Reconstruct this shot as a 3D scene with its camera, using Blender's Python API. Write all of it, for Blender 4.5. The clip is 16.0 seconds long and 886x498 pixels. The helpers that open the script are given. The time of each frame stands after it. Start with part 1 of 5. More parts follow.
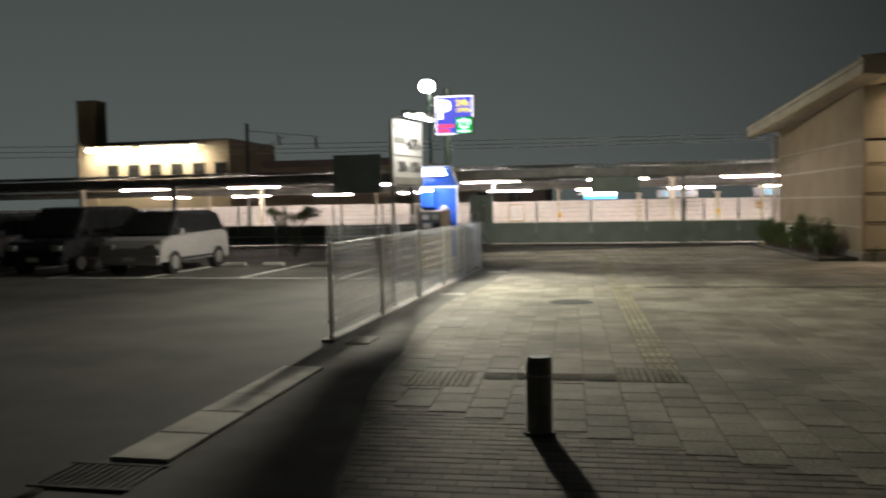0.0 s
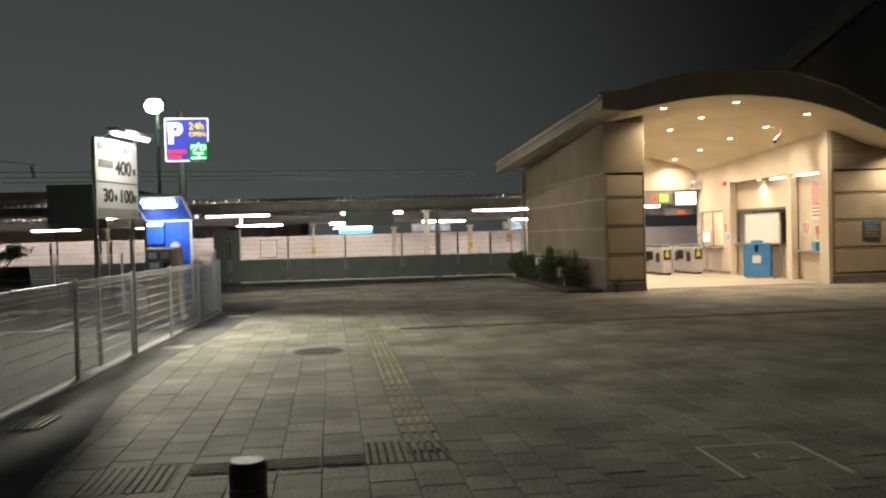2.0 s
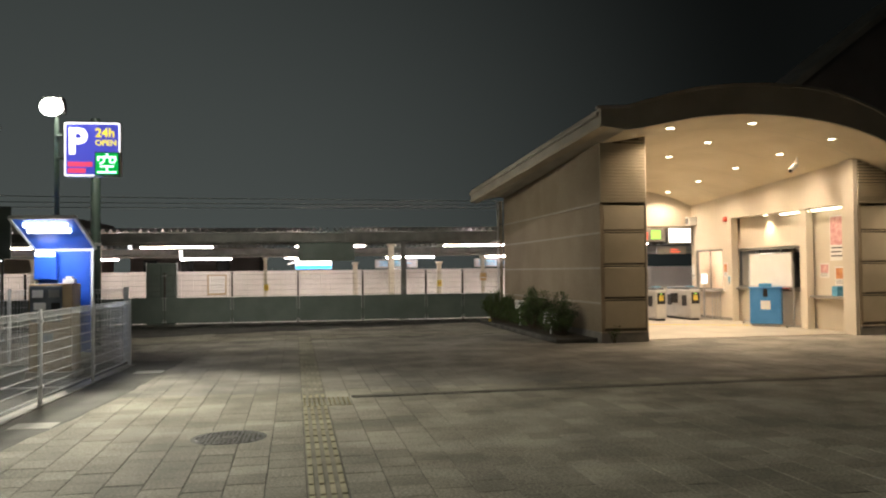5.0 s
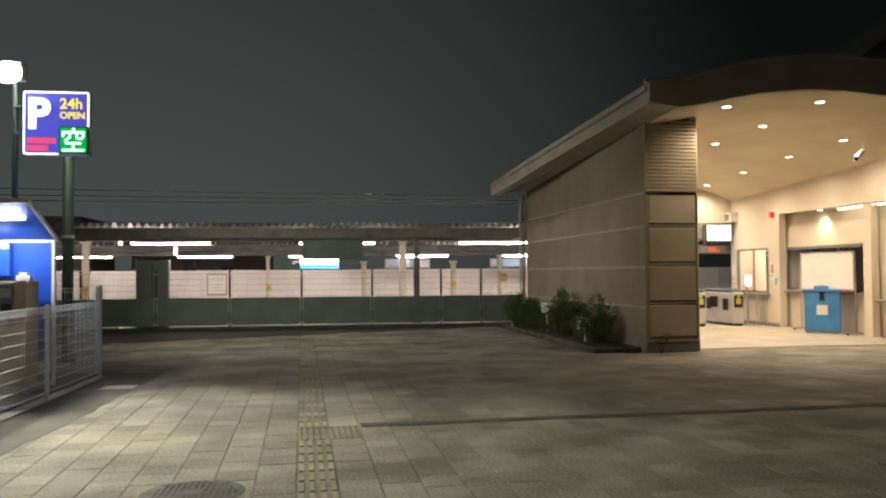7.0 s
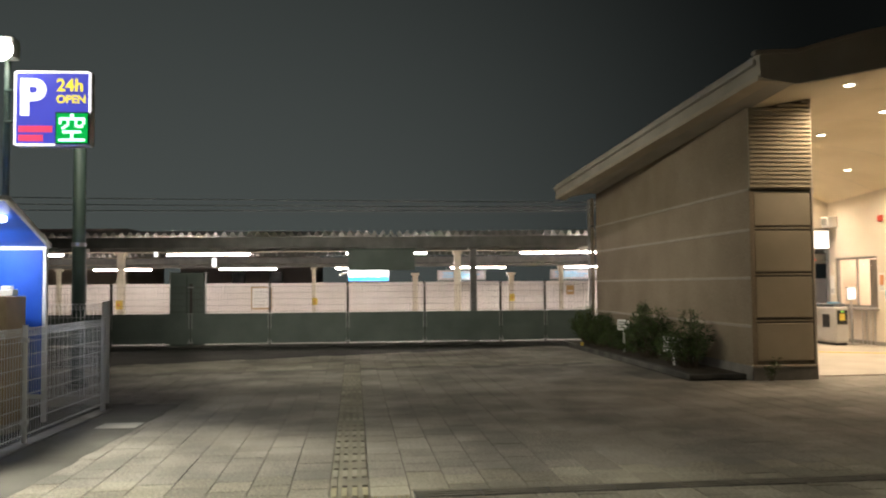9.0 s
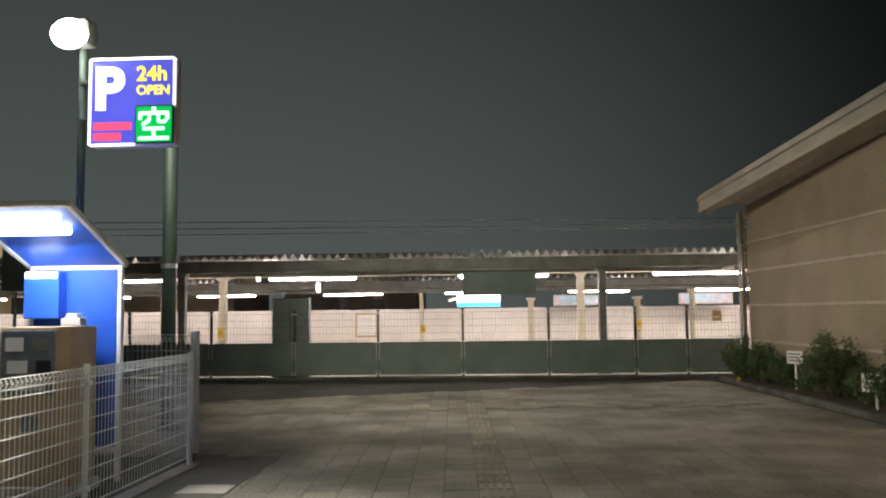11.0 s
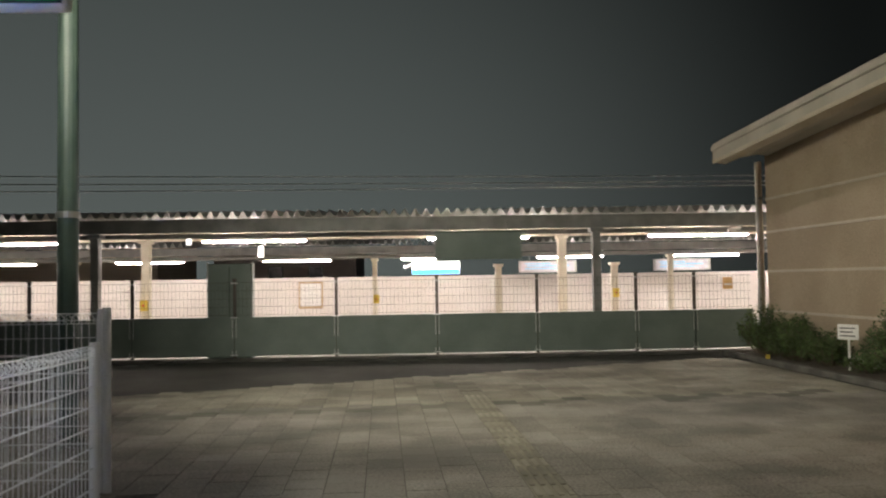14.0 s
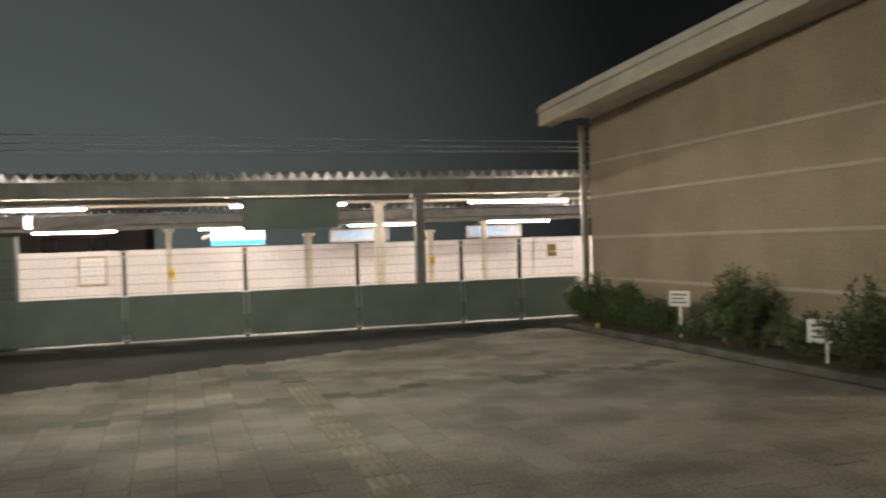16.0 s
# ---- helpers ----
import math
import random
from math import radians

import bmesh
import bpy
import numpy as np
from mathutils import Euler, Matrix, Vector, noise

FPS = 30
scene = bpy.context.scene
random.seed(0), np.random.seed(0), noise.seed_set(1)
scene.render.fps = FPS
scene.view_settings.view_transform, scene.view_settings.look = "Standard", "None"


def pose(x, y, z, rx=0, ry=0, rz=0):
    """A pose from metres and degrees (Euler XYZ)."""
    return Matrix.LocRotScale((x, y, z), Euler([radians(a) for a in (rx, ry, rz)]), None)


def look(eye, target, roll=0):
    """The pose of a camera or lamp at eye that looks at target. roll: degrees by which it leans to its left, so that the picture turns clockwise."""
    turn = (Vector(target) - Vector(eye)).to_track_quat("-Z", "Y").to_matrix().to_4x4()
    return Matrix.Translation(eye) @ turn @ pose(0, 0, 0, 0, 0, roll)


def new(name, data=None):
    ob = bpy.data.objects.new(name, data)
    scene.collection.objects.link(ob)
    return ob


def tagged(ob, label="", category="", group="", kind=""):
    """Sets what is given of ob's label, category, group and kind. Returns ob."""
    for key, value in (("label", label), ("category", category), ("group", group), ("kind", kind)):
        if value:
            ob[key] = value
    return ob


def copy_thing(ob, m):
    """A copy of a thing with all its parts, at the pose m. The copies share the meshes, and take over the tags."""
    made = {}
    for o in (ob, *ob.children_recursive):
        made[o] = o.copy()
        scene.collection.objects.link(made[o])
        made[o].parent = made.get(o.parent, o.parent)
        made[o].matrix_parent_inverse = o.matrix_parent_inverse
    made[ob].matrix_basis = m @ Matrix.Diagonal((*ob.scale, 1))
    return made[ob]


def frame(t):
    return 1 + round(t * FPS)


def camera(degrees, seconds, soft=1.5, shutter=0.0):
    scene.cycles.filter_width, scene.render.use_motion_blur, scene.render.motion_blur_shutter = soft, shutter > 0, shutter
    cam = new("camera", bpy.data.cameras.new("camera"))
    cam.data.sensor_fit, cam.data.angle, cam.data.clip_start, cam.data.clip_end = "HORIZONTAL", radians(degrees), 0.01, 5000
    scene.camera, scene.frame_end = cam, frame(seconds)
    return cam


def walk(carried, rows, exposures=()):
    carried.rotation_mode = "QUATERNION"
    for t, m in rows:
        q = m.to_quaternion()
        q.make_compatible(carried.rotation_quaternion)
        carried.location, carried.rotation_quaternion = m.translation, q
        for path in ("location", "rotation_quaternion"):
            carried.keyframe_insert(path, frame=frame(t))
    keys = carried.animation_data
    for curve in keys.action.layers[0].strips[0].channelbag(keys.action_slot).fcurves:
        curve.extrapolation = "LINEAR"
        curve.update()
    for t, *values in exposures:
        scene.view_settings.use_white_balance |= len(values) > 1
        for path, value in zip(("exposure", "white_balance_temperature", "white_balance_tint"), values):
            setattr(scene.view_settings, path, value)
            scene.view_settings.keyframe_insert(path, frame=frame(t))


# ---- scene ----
cam = camera(57.4, 16.0, soft=2.1, shutter=0.5)
PATH = [
    (0, (0.188, 0.256, 1.575), (-0.208, 2.213, 1.466), -1.0),
    (0.5, (0.176, 0.626, 1.557), (0.047, 2.618, 1.419), -0.8),
    (1, (0.151, 1.017, 1.546), (0.247, 3.01, 1.414), -1.2),
    (1.5, (0.22, 1.383, 1.552), (0.373, 3.375, 1.459), -1.5),
    (2, (0.308, 1.876, 1.571), (0.501, 3.866, 1.535), -1.5),
    (2.5, (0.347, 2.413, 1.598), (0.581, 4.399, 1.607), -1.6),
    (3, (0.419, 2.952, 1.606), (0.676, 4.935, 1.65), -1.6),
    (3.5, (0.471, 3.48, 1.608), (0.783, 5.455, 1.662), -1.6),
    (4, (0.532, 4.044, 1.609), (0.857, 6.017, 1.644), -1.6),
    (4.2, (0.546, 4.253, 1.607), (0.854, 6.229, 1.672), -1.4),
    (6.3, (0.657, 6.546, 1.535), (0.924, 8.528, 1.563), -0.4),
    (6.5, (0.655, 6.763, 1.532), (0.92, 8.745, 1.568), -0.4),
    (7, (0.633, 7.293, 1.527), (0.893, 9.275, 1.585), -0.4),
    (7.5, (0.649, 7.812, 1.527), (0.892, 9.796, 1.596), -0.4),
    (8, (0.623, 8.406, 1.53), (0.842, 10.392, 1.603), -0.2),
    (8.5, (0.665, 8.954, 1.525), (0.863, 10.943, 1.603), -0.3),
    (9, (0.684, 9.493, 1.527), (0.82, 11.487, 1.617), -0.5),
    (9.5, (0.646, 9.984, 1.525), (0.714, 11.98, 1.637), -0.9),
    (10, (0.526, 10.557, 1.525), (0.485, 12.552, 1.663), -1.4),
    (10.2, (0.457, 10.765, 1.529), (0.371, 12.755, 1.7), -1.3),
    (12.3, (-0.211, 12.996, 1.532), (-0.314, 14.989, 1.658), -0.3),
    (12.5, (-0.287, 13.189, 1.533), (-0.361, 15.184, 1.659), -0.4),
    (13, (-0.454, 13.667, 1.525), (-0.5, 15.663, 1.632), -0.3),
    (13.5, (-0.618, 14.127, 1.526), (-0.635, 16.125, 1.624), -0.4),
    (14, (-0.77, 14.544, 1.526), (-0.703, 16.541, 1.603), -0.9),
    (14.5, (-0.838, 14.977, 1.53), (-0.703, 16.972, 1.578), -1.3),
    (15, (-0.899, 15.368, 1.557), (-0.668, 17.354, 1.576), -1.6),
    (15.5, (-0.927, 15.718, 1.579), (-0.594, 17.69, 1.576), -1.8),
    (16, (-0.942, 15.981, 1.59), (-0.39, 17.904, 1.575), -1.9),
]
walk(cam, [(t, look(eye, target, roll)) for t, eye, target, roll in PATH],
     exposures=[(0.0, 0.7), (1.0, 0.48), (3.0, 0.32), (7.5, 0.2), (8.5, 0.22), (10.0, 0.48), (12.5, 0.72), (14.5, 0.8), (16.0, 0.76)])

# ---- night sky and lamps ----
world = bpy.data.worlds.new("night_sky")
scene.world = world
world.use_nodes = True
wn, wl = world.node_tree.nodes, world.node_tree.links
wn.clear()
w_out = wn.new("ShaderNodeOutputWorld")
w_bg = wn.new("ShaderNodeBackground")
w_geo = wn.new("ShaderNodeTexCoord")
w_sep = wn.new("ShaderNodeSeparateXYZ")
w_ramp = wn.new("ShaderNodeValToRGB")
wl.new(w_geo.outputs["Generated"], w_sep.inputs[0])
wl.new(w_sep.outputs["Z"], w_ramp.inputs[0])
w_ramp.color_ramp.elements[0].position, w_ramp.color_ramp.elements[0].color = 0.0, (0.017, 0.0195, 0.0185, 1)
w_ramp.color_ramp.elements[1].position, w_ramp.color_ramp.elements[1].color = 0.7, (0.0032, 0.0041, 0.0041, 1)
# sky brightened in the flood lamp's direction, standing in for the haze around it
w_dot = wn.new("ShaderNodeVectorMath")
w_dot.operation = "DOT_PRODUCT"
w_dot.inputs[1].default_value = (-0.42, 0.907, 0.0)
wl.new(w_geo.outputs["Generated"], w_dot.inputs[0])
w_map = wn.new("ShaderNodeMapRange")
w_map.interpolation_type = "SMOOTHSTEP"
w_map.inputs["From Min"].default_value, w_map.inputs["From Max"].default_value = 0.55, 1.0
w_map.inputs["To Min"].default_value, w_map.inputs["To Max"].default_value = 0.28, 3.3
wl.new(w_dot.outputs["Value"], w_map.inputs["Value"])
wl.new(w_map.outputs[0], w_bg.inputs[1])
wl.new(w_ramp.outputs[0], w_bg.inputs[0])
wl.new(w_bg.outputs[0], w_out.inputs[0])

S = pose(6.39, 21.86, 0, 0, 0, 2.3)            # station frame: u to the right, v to the back
H = S @ pose(6.2, 0, 0)            # ticket-office wall: +x into the wall, y along it


def lamp(name, kind, m, power, colour, **more):
    data = bpy.data.lights.new(name, kind)
    data.energy, data.color = power, colour
    if kind == "AREA":
        data.shape, data.size, data.size_y = more.get("shape", "RECTANGLE"), more["size"], more.get("size_y", more["size"])
    if kind == "SPOT":
        data.spot_size, data.spot_blend, data.shadow_soft_size = radians(more["cone"]), more["blend"], more["size"]
    if kind == "POINT":
        data.shadow_soft_size = more["size"]
    ob = new(name, data)
    ob.matrix_world = m
    return ob


WARM, TUBE, FLOOD = (1.0, 0.785, 0.56), (1.0, 0.86, 0.78), (1.0, 0.945, 0.78)
lamp("flood_light", "SPOT", look((-4.0, 19.20, 4.40), (-1.2, 11.0, 0.0)), 3000, FLOOD, cone=118, blend=1.0, size=0.30)
lamp("flood_spill", "SPOT", look((-3.55, 19.95, 4.62), (2.5, 31.0, 1.0)), 1250, FLOOD, cone=104, blend=1.0, size=0.45)
lamp("flood_lot", "SPOT", look((-4.15, 19.2, 4.40), (-10.5, 17.5, 0.3)), 1000, FLOOD, cone=110, blend=1.0, size=0.3)
lamp("flood_side", "SPOT", look((-3.55, 19.95, 4.60), (4.4, 20.6, 0.0)), 430, FLOOD, cone=92, blend=1.0, size=0.3)
# downlights of the hall ceiling: u, v
DOWN = [(1.38, -0.54), (3.29, -0.54), (5.27, -0.44), (1.38, 1.38), (3.28, 1.38), (5.18, 1.38), (1.35, 3.2), (3.14, 3.13), (5.11, 3.28), (1.35, 5.3), (3.14, 5.3), (5.13, 5.36), (3.14, 7.3), (5.14, 7.35), (7.92, -0.6)]
# underside of the roof in section: u, z; it falls towards the back
LOW = [(-0.535, 4.375), (-0.2, 4.335), (0.10, 4.30), (0.53, 4.38), (1.12, 4.50), (1.6, 4.59), (2.22, 4.66), (2.7, 4.69), (3.3, 4.69), (4.1, 4.63), (4.6, 4.56), (5.15, 4.44),
       (5.67, 4.29), (6.2, 4.06), (6.74, 3.86), (7.2, 3.68), (7.8, 3.54), (8.6, 3.44), (9.4, 3.40), (14.0, 3.40)]
FALL = 0.058


def low_at(u, v=0.0):
    for (a, za), (b, zb) in zip(LOW, LOW[1:]):
        if a <= u <= b:
            return za + (zb - za) * (u - a) / (b - a) - FALL * v
    return LOW[-1][1]


for u, v in DOWN:
    lamp("downlight_beam", "SPOT", S @ pose(u, v, low_at(u, v) - 0.06), 178, WARM, cone=150, blend=0.8, size=0.07)
# platform tubes: two rows
ROW_A = [-15.8, -10.7, -5.56, -0.53, 4.5, 9.6, 14.7]
ROW_B = [-23.5, -19.0, -14.5, -10.0, -5.5, -1.25, 3.0, 7.3, 11.5]
lamp("booth_light", "AREA", pose(-3.75, 18.55, 2.15, 12), 16, (0.86, 0.93, 1.0), size=0.7, size_y=0.2)
lamp("price_light", "AREA", look((-2.80, 13.02, 3.08), (-3.1, 13.2, 2.3)), 22, (1.0, 0.95, 0.82), size=0.2, size_y=0.9)
lamp("office_light", "AREA", H @ pose(1.3, 6.6, 2.7), 100, (1.0, 0.70, 0.54), size=0.9)
lamp("niche_spot", "SPOT", H @ pose(0.16, 3.94, 2.98), 60, (1.0, 0.78, 0.45), cone=95, blend=0.5, size=0.05)


# ---- materials ----
def noise_mat(name, c1, c2, scale=6.0, rough=0.8, fine=90.0, bump=0.15, metal=0.0, per="", vary=0.0, stain=0.25, spec=0.4):
    """Two-scale procedural surface; per: 'object' or 'island' varies the tone from piece to piece."""
    m = bpy.data.materials.new(name)
    m.use_nodes = True
    n, l = m.node_tree.nodes, m.node_tree.links
    b = n["Principled BSDF"]
    co = n.new("ShaderNodeTexCoord")
    big = n.new("ShaderNodeTexNoise")
    big.inputs["Scale"].default_value, big.inputs["Detail"].default_value = scale, 5
    small = n.new("ShaderNodeTexNoise")
    small.inputs["Scale"].default_value, small.inputs["Detail"].default_value = fine, 3
    geo = n.new("ShaderNodeNewGeometry")
    for q in (big, small):
        l.new(geo.outputs["Position"], q.inputs["Vector"])
    ramp = n.new("ShaderNodeValToRGB")
    ramp.color_ramp.elements[0].position, ramp.color_ramp.elements[1].position = 0.35, 0.68
    ramp.color_ramp.elements[0].color, ramp.color_ramp.elements[1].color = (*c1, 1), (*c2, 1)
    mixv = n.new("ShaderNodeMath")
    mixv.operation = "MULTIPLY_ADD"
    mixv.inputs[1].default_value, mixv.inputs[2].default_value = stain, 0.5 - stain / 2
    l.new(small.outputs[0], mixv.inputs[0])
    avg = n.new("ShaderNodeMath")
    avg.operation = "ADD"
    half = n.new("ShaderNodeMath")
    half.operation = "MULTIPLY_ADD"
    half.inputs[1].default_value, half.inputs[2].default_value = 1.0, -0.5
    l.new(big.outputs[0], half.inputs[0])
    l.new(mixv.outputs[0], avg.inputs[0])
    l.new(half.outputs[0], avg.inputs[1])
    l.new(avg.outputs[0], ramp.inputs[0])
    col = ramp.outputs[0]
    if per:
        hsv = n.new("ShaderNodeHueSaturation")
        l.new(col, hsv.inputs["Color"])
        mr = n.new("ShaderNodeMapRange")
        mr.inputs["To Min"].default_value, mr.inputs["To Max"].default_value = 1 - vary, 1 + vary
        if per == "object":
            info = n.new("ShaderNodeObjectInfo")
            l.new(info.outputs["Random"], mr.inputs["Value"])
        else:
            l.new(geo.outputs["Random Per Island"], mr.inputs["Value"])
        l.new(mr.outputs[0], hsv.inputs["Value"])
        col = hsv.outputs[0]
    l.new(col, b.inputs["Base Color"])
    rr = n.new("ShaderNodeMapRange")
    rr.inputs["To Min"].default_value, rr.inputs["To Max"].default_value = max(0.05, rough - 0.1), min(1.0, rough + 0.1)
    l.new(small.outputs[0], rr.inputs["Value"])
    l.new(rr.outputs[0], b.inputs["Roughness"])
    b.inputs["Metallic"].default_value = metal
    b.inputs["Specular IOR Level"].default_value = spec
    if bump:
        bp = n.new("ShaderNodeBump")
        bp.inputs["Strength"].default_value, bp.inputs["Distance"].default_value = bump, 0.01
        l.new(small.outputs[0], bp.inputs["Height"])
        l.new(bp.outputs[0], b.inputs["Normal"])
    return m


def glow_mat(name, colour, strength):
    m = bpy.data.materials.new(name)
    m.use_nodes = True
    b = m.node_tree.nodes["Principled BSDF"]
    b.inputs["Base Color"].default_value = (*[min(0.8, c) for c in colour], 1)
    b.inputs["Emission Color"].default_value = (*colour, 1)
    b.inputs["Emission Strength"].default_value = strength
    return m


def glass_mat(name, tint, rough=0.03):
    m = bpy.data.materials.new(name)
    m.use_nodes = True
    b = m.node_tree.nodes["Principled BSDF"]
    b.inputs["Base Color"].default_value = (*tint, 1)
    b.inputs["Roughness"].default_value = rough
    b.inputs["Transmission Weight"].default_value = 1.0
    b.inputs["IOR"].default_value = 1.1
    return m


M_ASPHALT = noise_mat("asphalt", (0.045, 0.044, 0.038), (0.085, 0.082, 0.070), 0.7, 0.9, 160, 0.5)
M_ASPHALT_WORN = noise_mat("worn_asphalt", (0.085, 0.082, 0.070), (0.15, 0.145, 0.125), 1.1, 0.9, 160, 0.5)
M_PAVER = noise_mat("paver_stone", (0.16, 0.148, 0.115), (0.36, 0.335, 0.265), 0.9, 0.85, 42, 0.5, per="island", vary=0.19, stain=0.9)
M_PAVER_PIECE = noise_mat("paver_stone_piece", (0.16, 0.148, 0.115), (0.36, 0.335, 0.265), 0.9, 0.85, 42, 0.5, per="object", vary=0.19, stain=0.9)
M_PAVER_FAR = noise_mat("paver_grey", (0.14, 0.131, 0.112), (0.31, 0.288, 0.245), 0.9, 0.85, 42, 0.5, per="island", vary=0.12, stain=0.8)
M_BRICKPAVE = noise_mat("brick_paver", (0.15, 0.135, 0.105), (0.25, 0.225, 0.175), 1.2, 0.85, 130, 0.4, per="island", vary=0.22)
M_TACTILE = noise_mat("tactile_yellow", (0.30, 0.272, 0.168), (0.46, 0.42, 0.27), 3, 0.8, 120, 0.3, per="object", vary=0.2)
M_TACTILE_WORN = noise_mat("tactile_worn", (0.20, 0.187, 0.145), (0.31, 0.288, 0.225), 3, 0.8, 120, 0.3, per="object", vary=0.2)
M_TACTILE_BED = noise_mat("tactile_bed", (0.18, 0.168, 0.126), (0.29, 0.27, 0.205), 3, 0.85, 120, 0.3)
M_PAVER_DARK = noise_mat("darker_paver", (0.105, 0.10, 0.082), (0.235, 0.22, 0.182), 0.9, 0.9, 90, 0.5, per="island", vary=0.3)
M_NOTICE = noise_mat("notice_ochre", (0.50, 0.30, 0.12), (0.62, 0.40, 0.19), 9, 0.7, 60, 0.0)
M_PALEBOARD = noise_mat("pale_board", (0.22, 0.21, 0.23), (0.30, 0.29, 0.31), 7, 0.8, 60, 0.0)
M_JOINTSOIL_SHADE = noise_mat("joint_soil_and_bar_shade", (0.07, 0.066, 0.054), (0.12, 0.112, 0.09), 3, 0.95, 120, 0.3)
M_DRAIN = noise_mat("drain_dark", (0.12, 0.11, 0.088), (0.18, 0.168, 0.135), 3, 0.8, 120, 0.3)
M_KERB = noise_mat("kerb_concrete", (0.36, 0.35, 0.31), (0.55, 0.53, 0.47), 2.5, 0.85, 90, 0.35, per="object", vary=0.1)
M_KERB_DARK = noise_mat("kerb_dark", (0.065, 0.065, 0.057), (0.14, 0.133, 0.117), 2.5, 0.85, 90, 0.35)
M_GATE = noise_mat("gate_grey", (0.46, 0.45, 0.43), (0.54, 0.53, 0.51), 3, 0.4, 80, 0.05, metal=0.3)
M_IRON = noise_mat("cast_iron", (0.05, 0.05, 0.05), (0.11, 0.105, 0.10), 8, 0.55, 80, 0.4, metal=0.6)
M_STUCCO = noise_mat("wall_stucco", (0.29, 0.23, 0.16), (0.38, 0.31, 0.22), 0.8, 0.9, 38, 0.7, stain=0.9)
M_PANEL = noise_mat("wall_panel", (0.42, 0.36, 0.25), (0.51, 0.44, 0.32), 1.2, 0.8, 70, 0.3)
M_JOINT = noise_mat("dark_joint", (0.13, 0.11, 0.08), (0.20, 0.17, 0.12), 4, 0.8, 60, 0.2)
M_MOULD = noise_mat("moulding", (0.42, 0.36, 0.28), (0.50, 0.43, 0.34), 3, 0.75, 60, 0.2)
M_SKIRT = noise_mat("skirting_stone", (0.22, 0.21, 0.19), (0.32, 0.30, 0.27), 4, 0.8, 60, 0.3)
M_ROOF = noise_mat("roof_sheet", (0.42, 0.39, 0.33), (0.53, 0.49, 0.42), 1.2, 0.6, 40, 0.15)
M_SOFFIT = noise_mat("soffit_board", (0.50, 0.44, 0.34), (0.60, 0.53, 0.42), 1.5, 0.85, 60, 0.15)
M_CEIL = noise_mat("hall_ceiling", (0.66, 0.58, 0.42), (0.74, 0.66, 0.50), 0.9, 0.8, 40, 0.05)
M_HALL = noise_mat("hall_wall", (0.58, 0.52, 0.43), (0.66, 0.60, 0.50), 0.8, 0.8, 50, 0.1)
M_HALLFLOOR = noise_mat("hall_floor", (0.33, 0.30, 0.25), (0.41, 0.38, 0.32), 1.2, 0.55, 60, 0.08)
M_YELLOW = noise_mat("yellow_tactile", (0.62, 0.44, 0.06), (0.74, 0.55, 0.10), 4, 0.7, 80, 0.2)
M_BLUE = noise_mat("blue_counter", (0.05, 0.21, 0.48), (0.08, 0.27, 0.58), 2, 0.5, 60, 0.05)
M_WHITE = noise_mat("white_paint", (0.72, 0.72, 0.70), (0.80, 0.80, 0.78), 2, 0.55, 60, 0.05)
M_PAPER = noise_mat("paper", (0.70, 0.69, 0.66), (0.75, 0.74, 0.71), 2, 0.85, 60, 0.0)
M_POSTER_R = noise_mat("poster_orange", (0.45, 0.16, 0.06), (0.60, 0.28, 0.12), 9, 0.7, 60, 0.0)
M_POSTER_P = noise_mat("poster_pink", (0.55, 0.25, 0.25), (0.75, 0.50, 0.48), 9, 0.7, 60, 0.0)
M_POSTER_B = noise_mat("poster_blue", (0.05, 0.25, 0.42), (0.15, 0.40, 0.60), 9, 0.7, 60, 0.0)
M_GREYPLATE = noise_mat("plaque", (0.13, 0.15, 0.17), (0.20, 0.22, 0.24), 4, 0.4, 60, 0.0, metal=0.3)
M_STEEL = noise_mat("brushed_steel", (0.45, 0.45, 0.44), (0.58, 0.58, 0.57), 5, 0.35, 90, 0.05, metal=0.9)
M_BLACK = noise_mat("black_plastic", (0.015, 0.015, 0.017), (0.03, 0.03, 0.032), 5, 0.45, 90, 0.05)
M_RED = noise_mat("red_plastic", (0.55, 0.05, 0.03), (0.65, 0.08, 0.05), 5, 0.4, 60, 0.0)
M_BOARD = noise_mat("green_board", (0.125, 0.155, 0.135), (0.17, 0.205, 0.18), 1.5, 0.6, 50, 0.1)
M_MESH = noise_mat("fence_bronze", (0.06, 0.05, 0.042), (0.09, 0.078, 0.066), 4, 0.5, 60, 0.0, metal=0.3)
M_WHITEWALL = noise_mat("white_screen", (0.66, 0.62, 0.58), (0.76, 0.72, 0.68), 0.6, 0.8, 40, 0.05)
M_CREAM = noise_mat("cream_steel", (0.54, 0.49, 0.38), (0.63, 0.58, 0.46), 3, 0.6, 60, 0.05)
M_PSTEEL = noise_mat("grey_steel", (0.15, 0.15, 0.14), (0.22, 0.22, 0.205), 3, 0.6, 60, 0.05)
M_CANOPY = noise_mat("canopy_sheet", (0.20, 0.20, 0.18), (0.30, 0.295, 0.27), 1.2, 0.6, 50, 0.05)
M_PLATFLOOR = noise_mat("platform_concrete", (0.40, 0.38, 0.35), (0.52, 0.50, 0.46), 1.5, 0.85, 80, 0.2)
M_FENCE = noise_mat("white_fence", (0.74, 0.75, 0.76), (0.82, 0.83, 0.84), 4, 0.45, 60, 0.0)
M_POLE = noise_mat("dark_green_pole", (0.03, 0.05, 0.042), (0.05, 0.075, 0.06), 3, 0.5, 60, 0.0)
M_BOOTH = noise_mat("booth_blue", (0.02, 0.09, 0.48), (0.03, 0.12, 0.58), 2, 0.45, 60, 0.03)
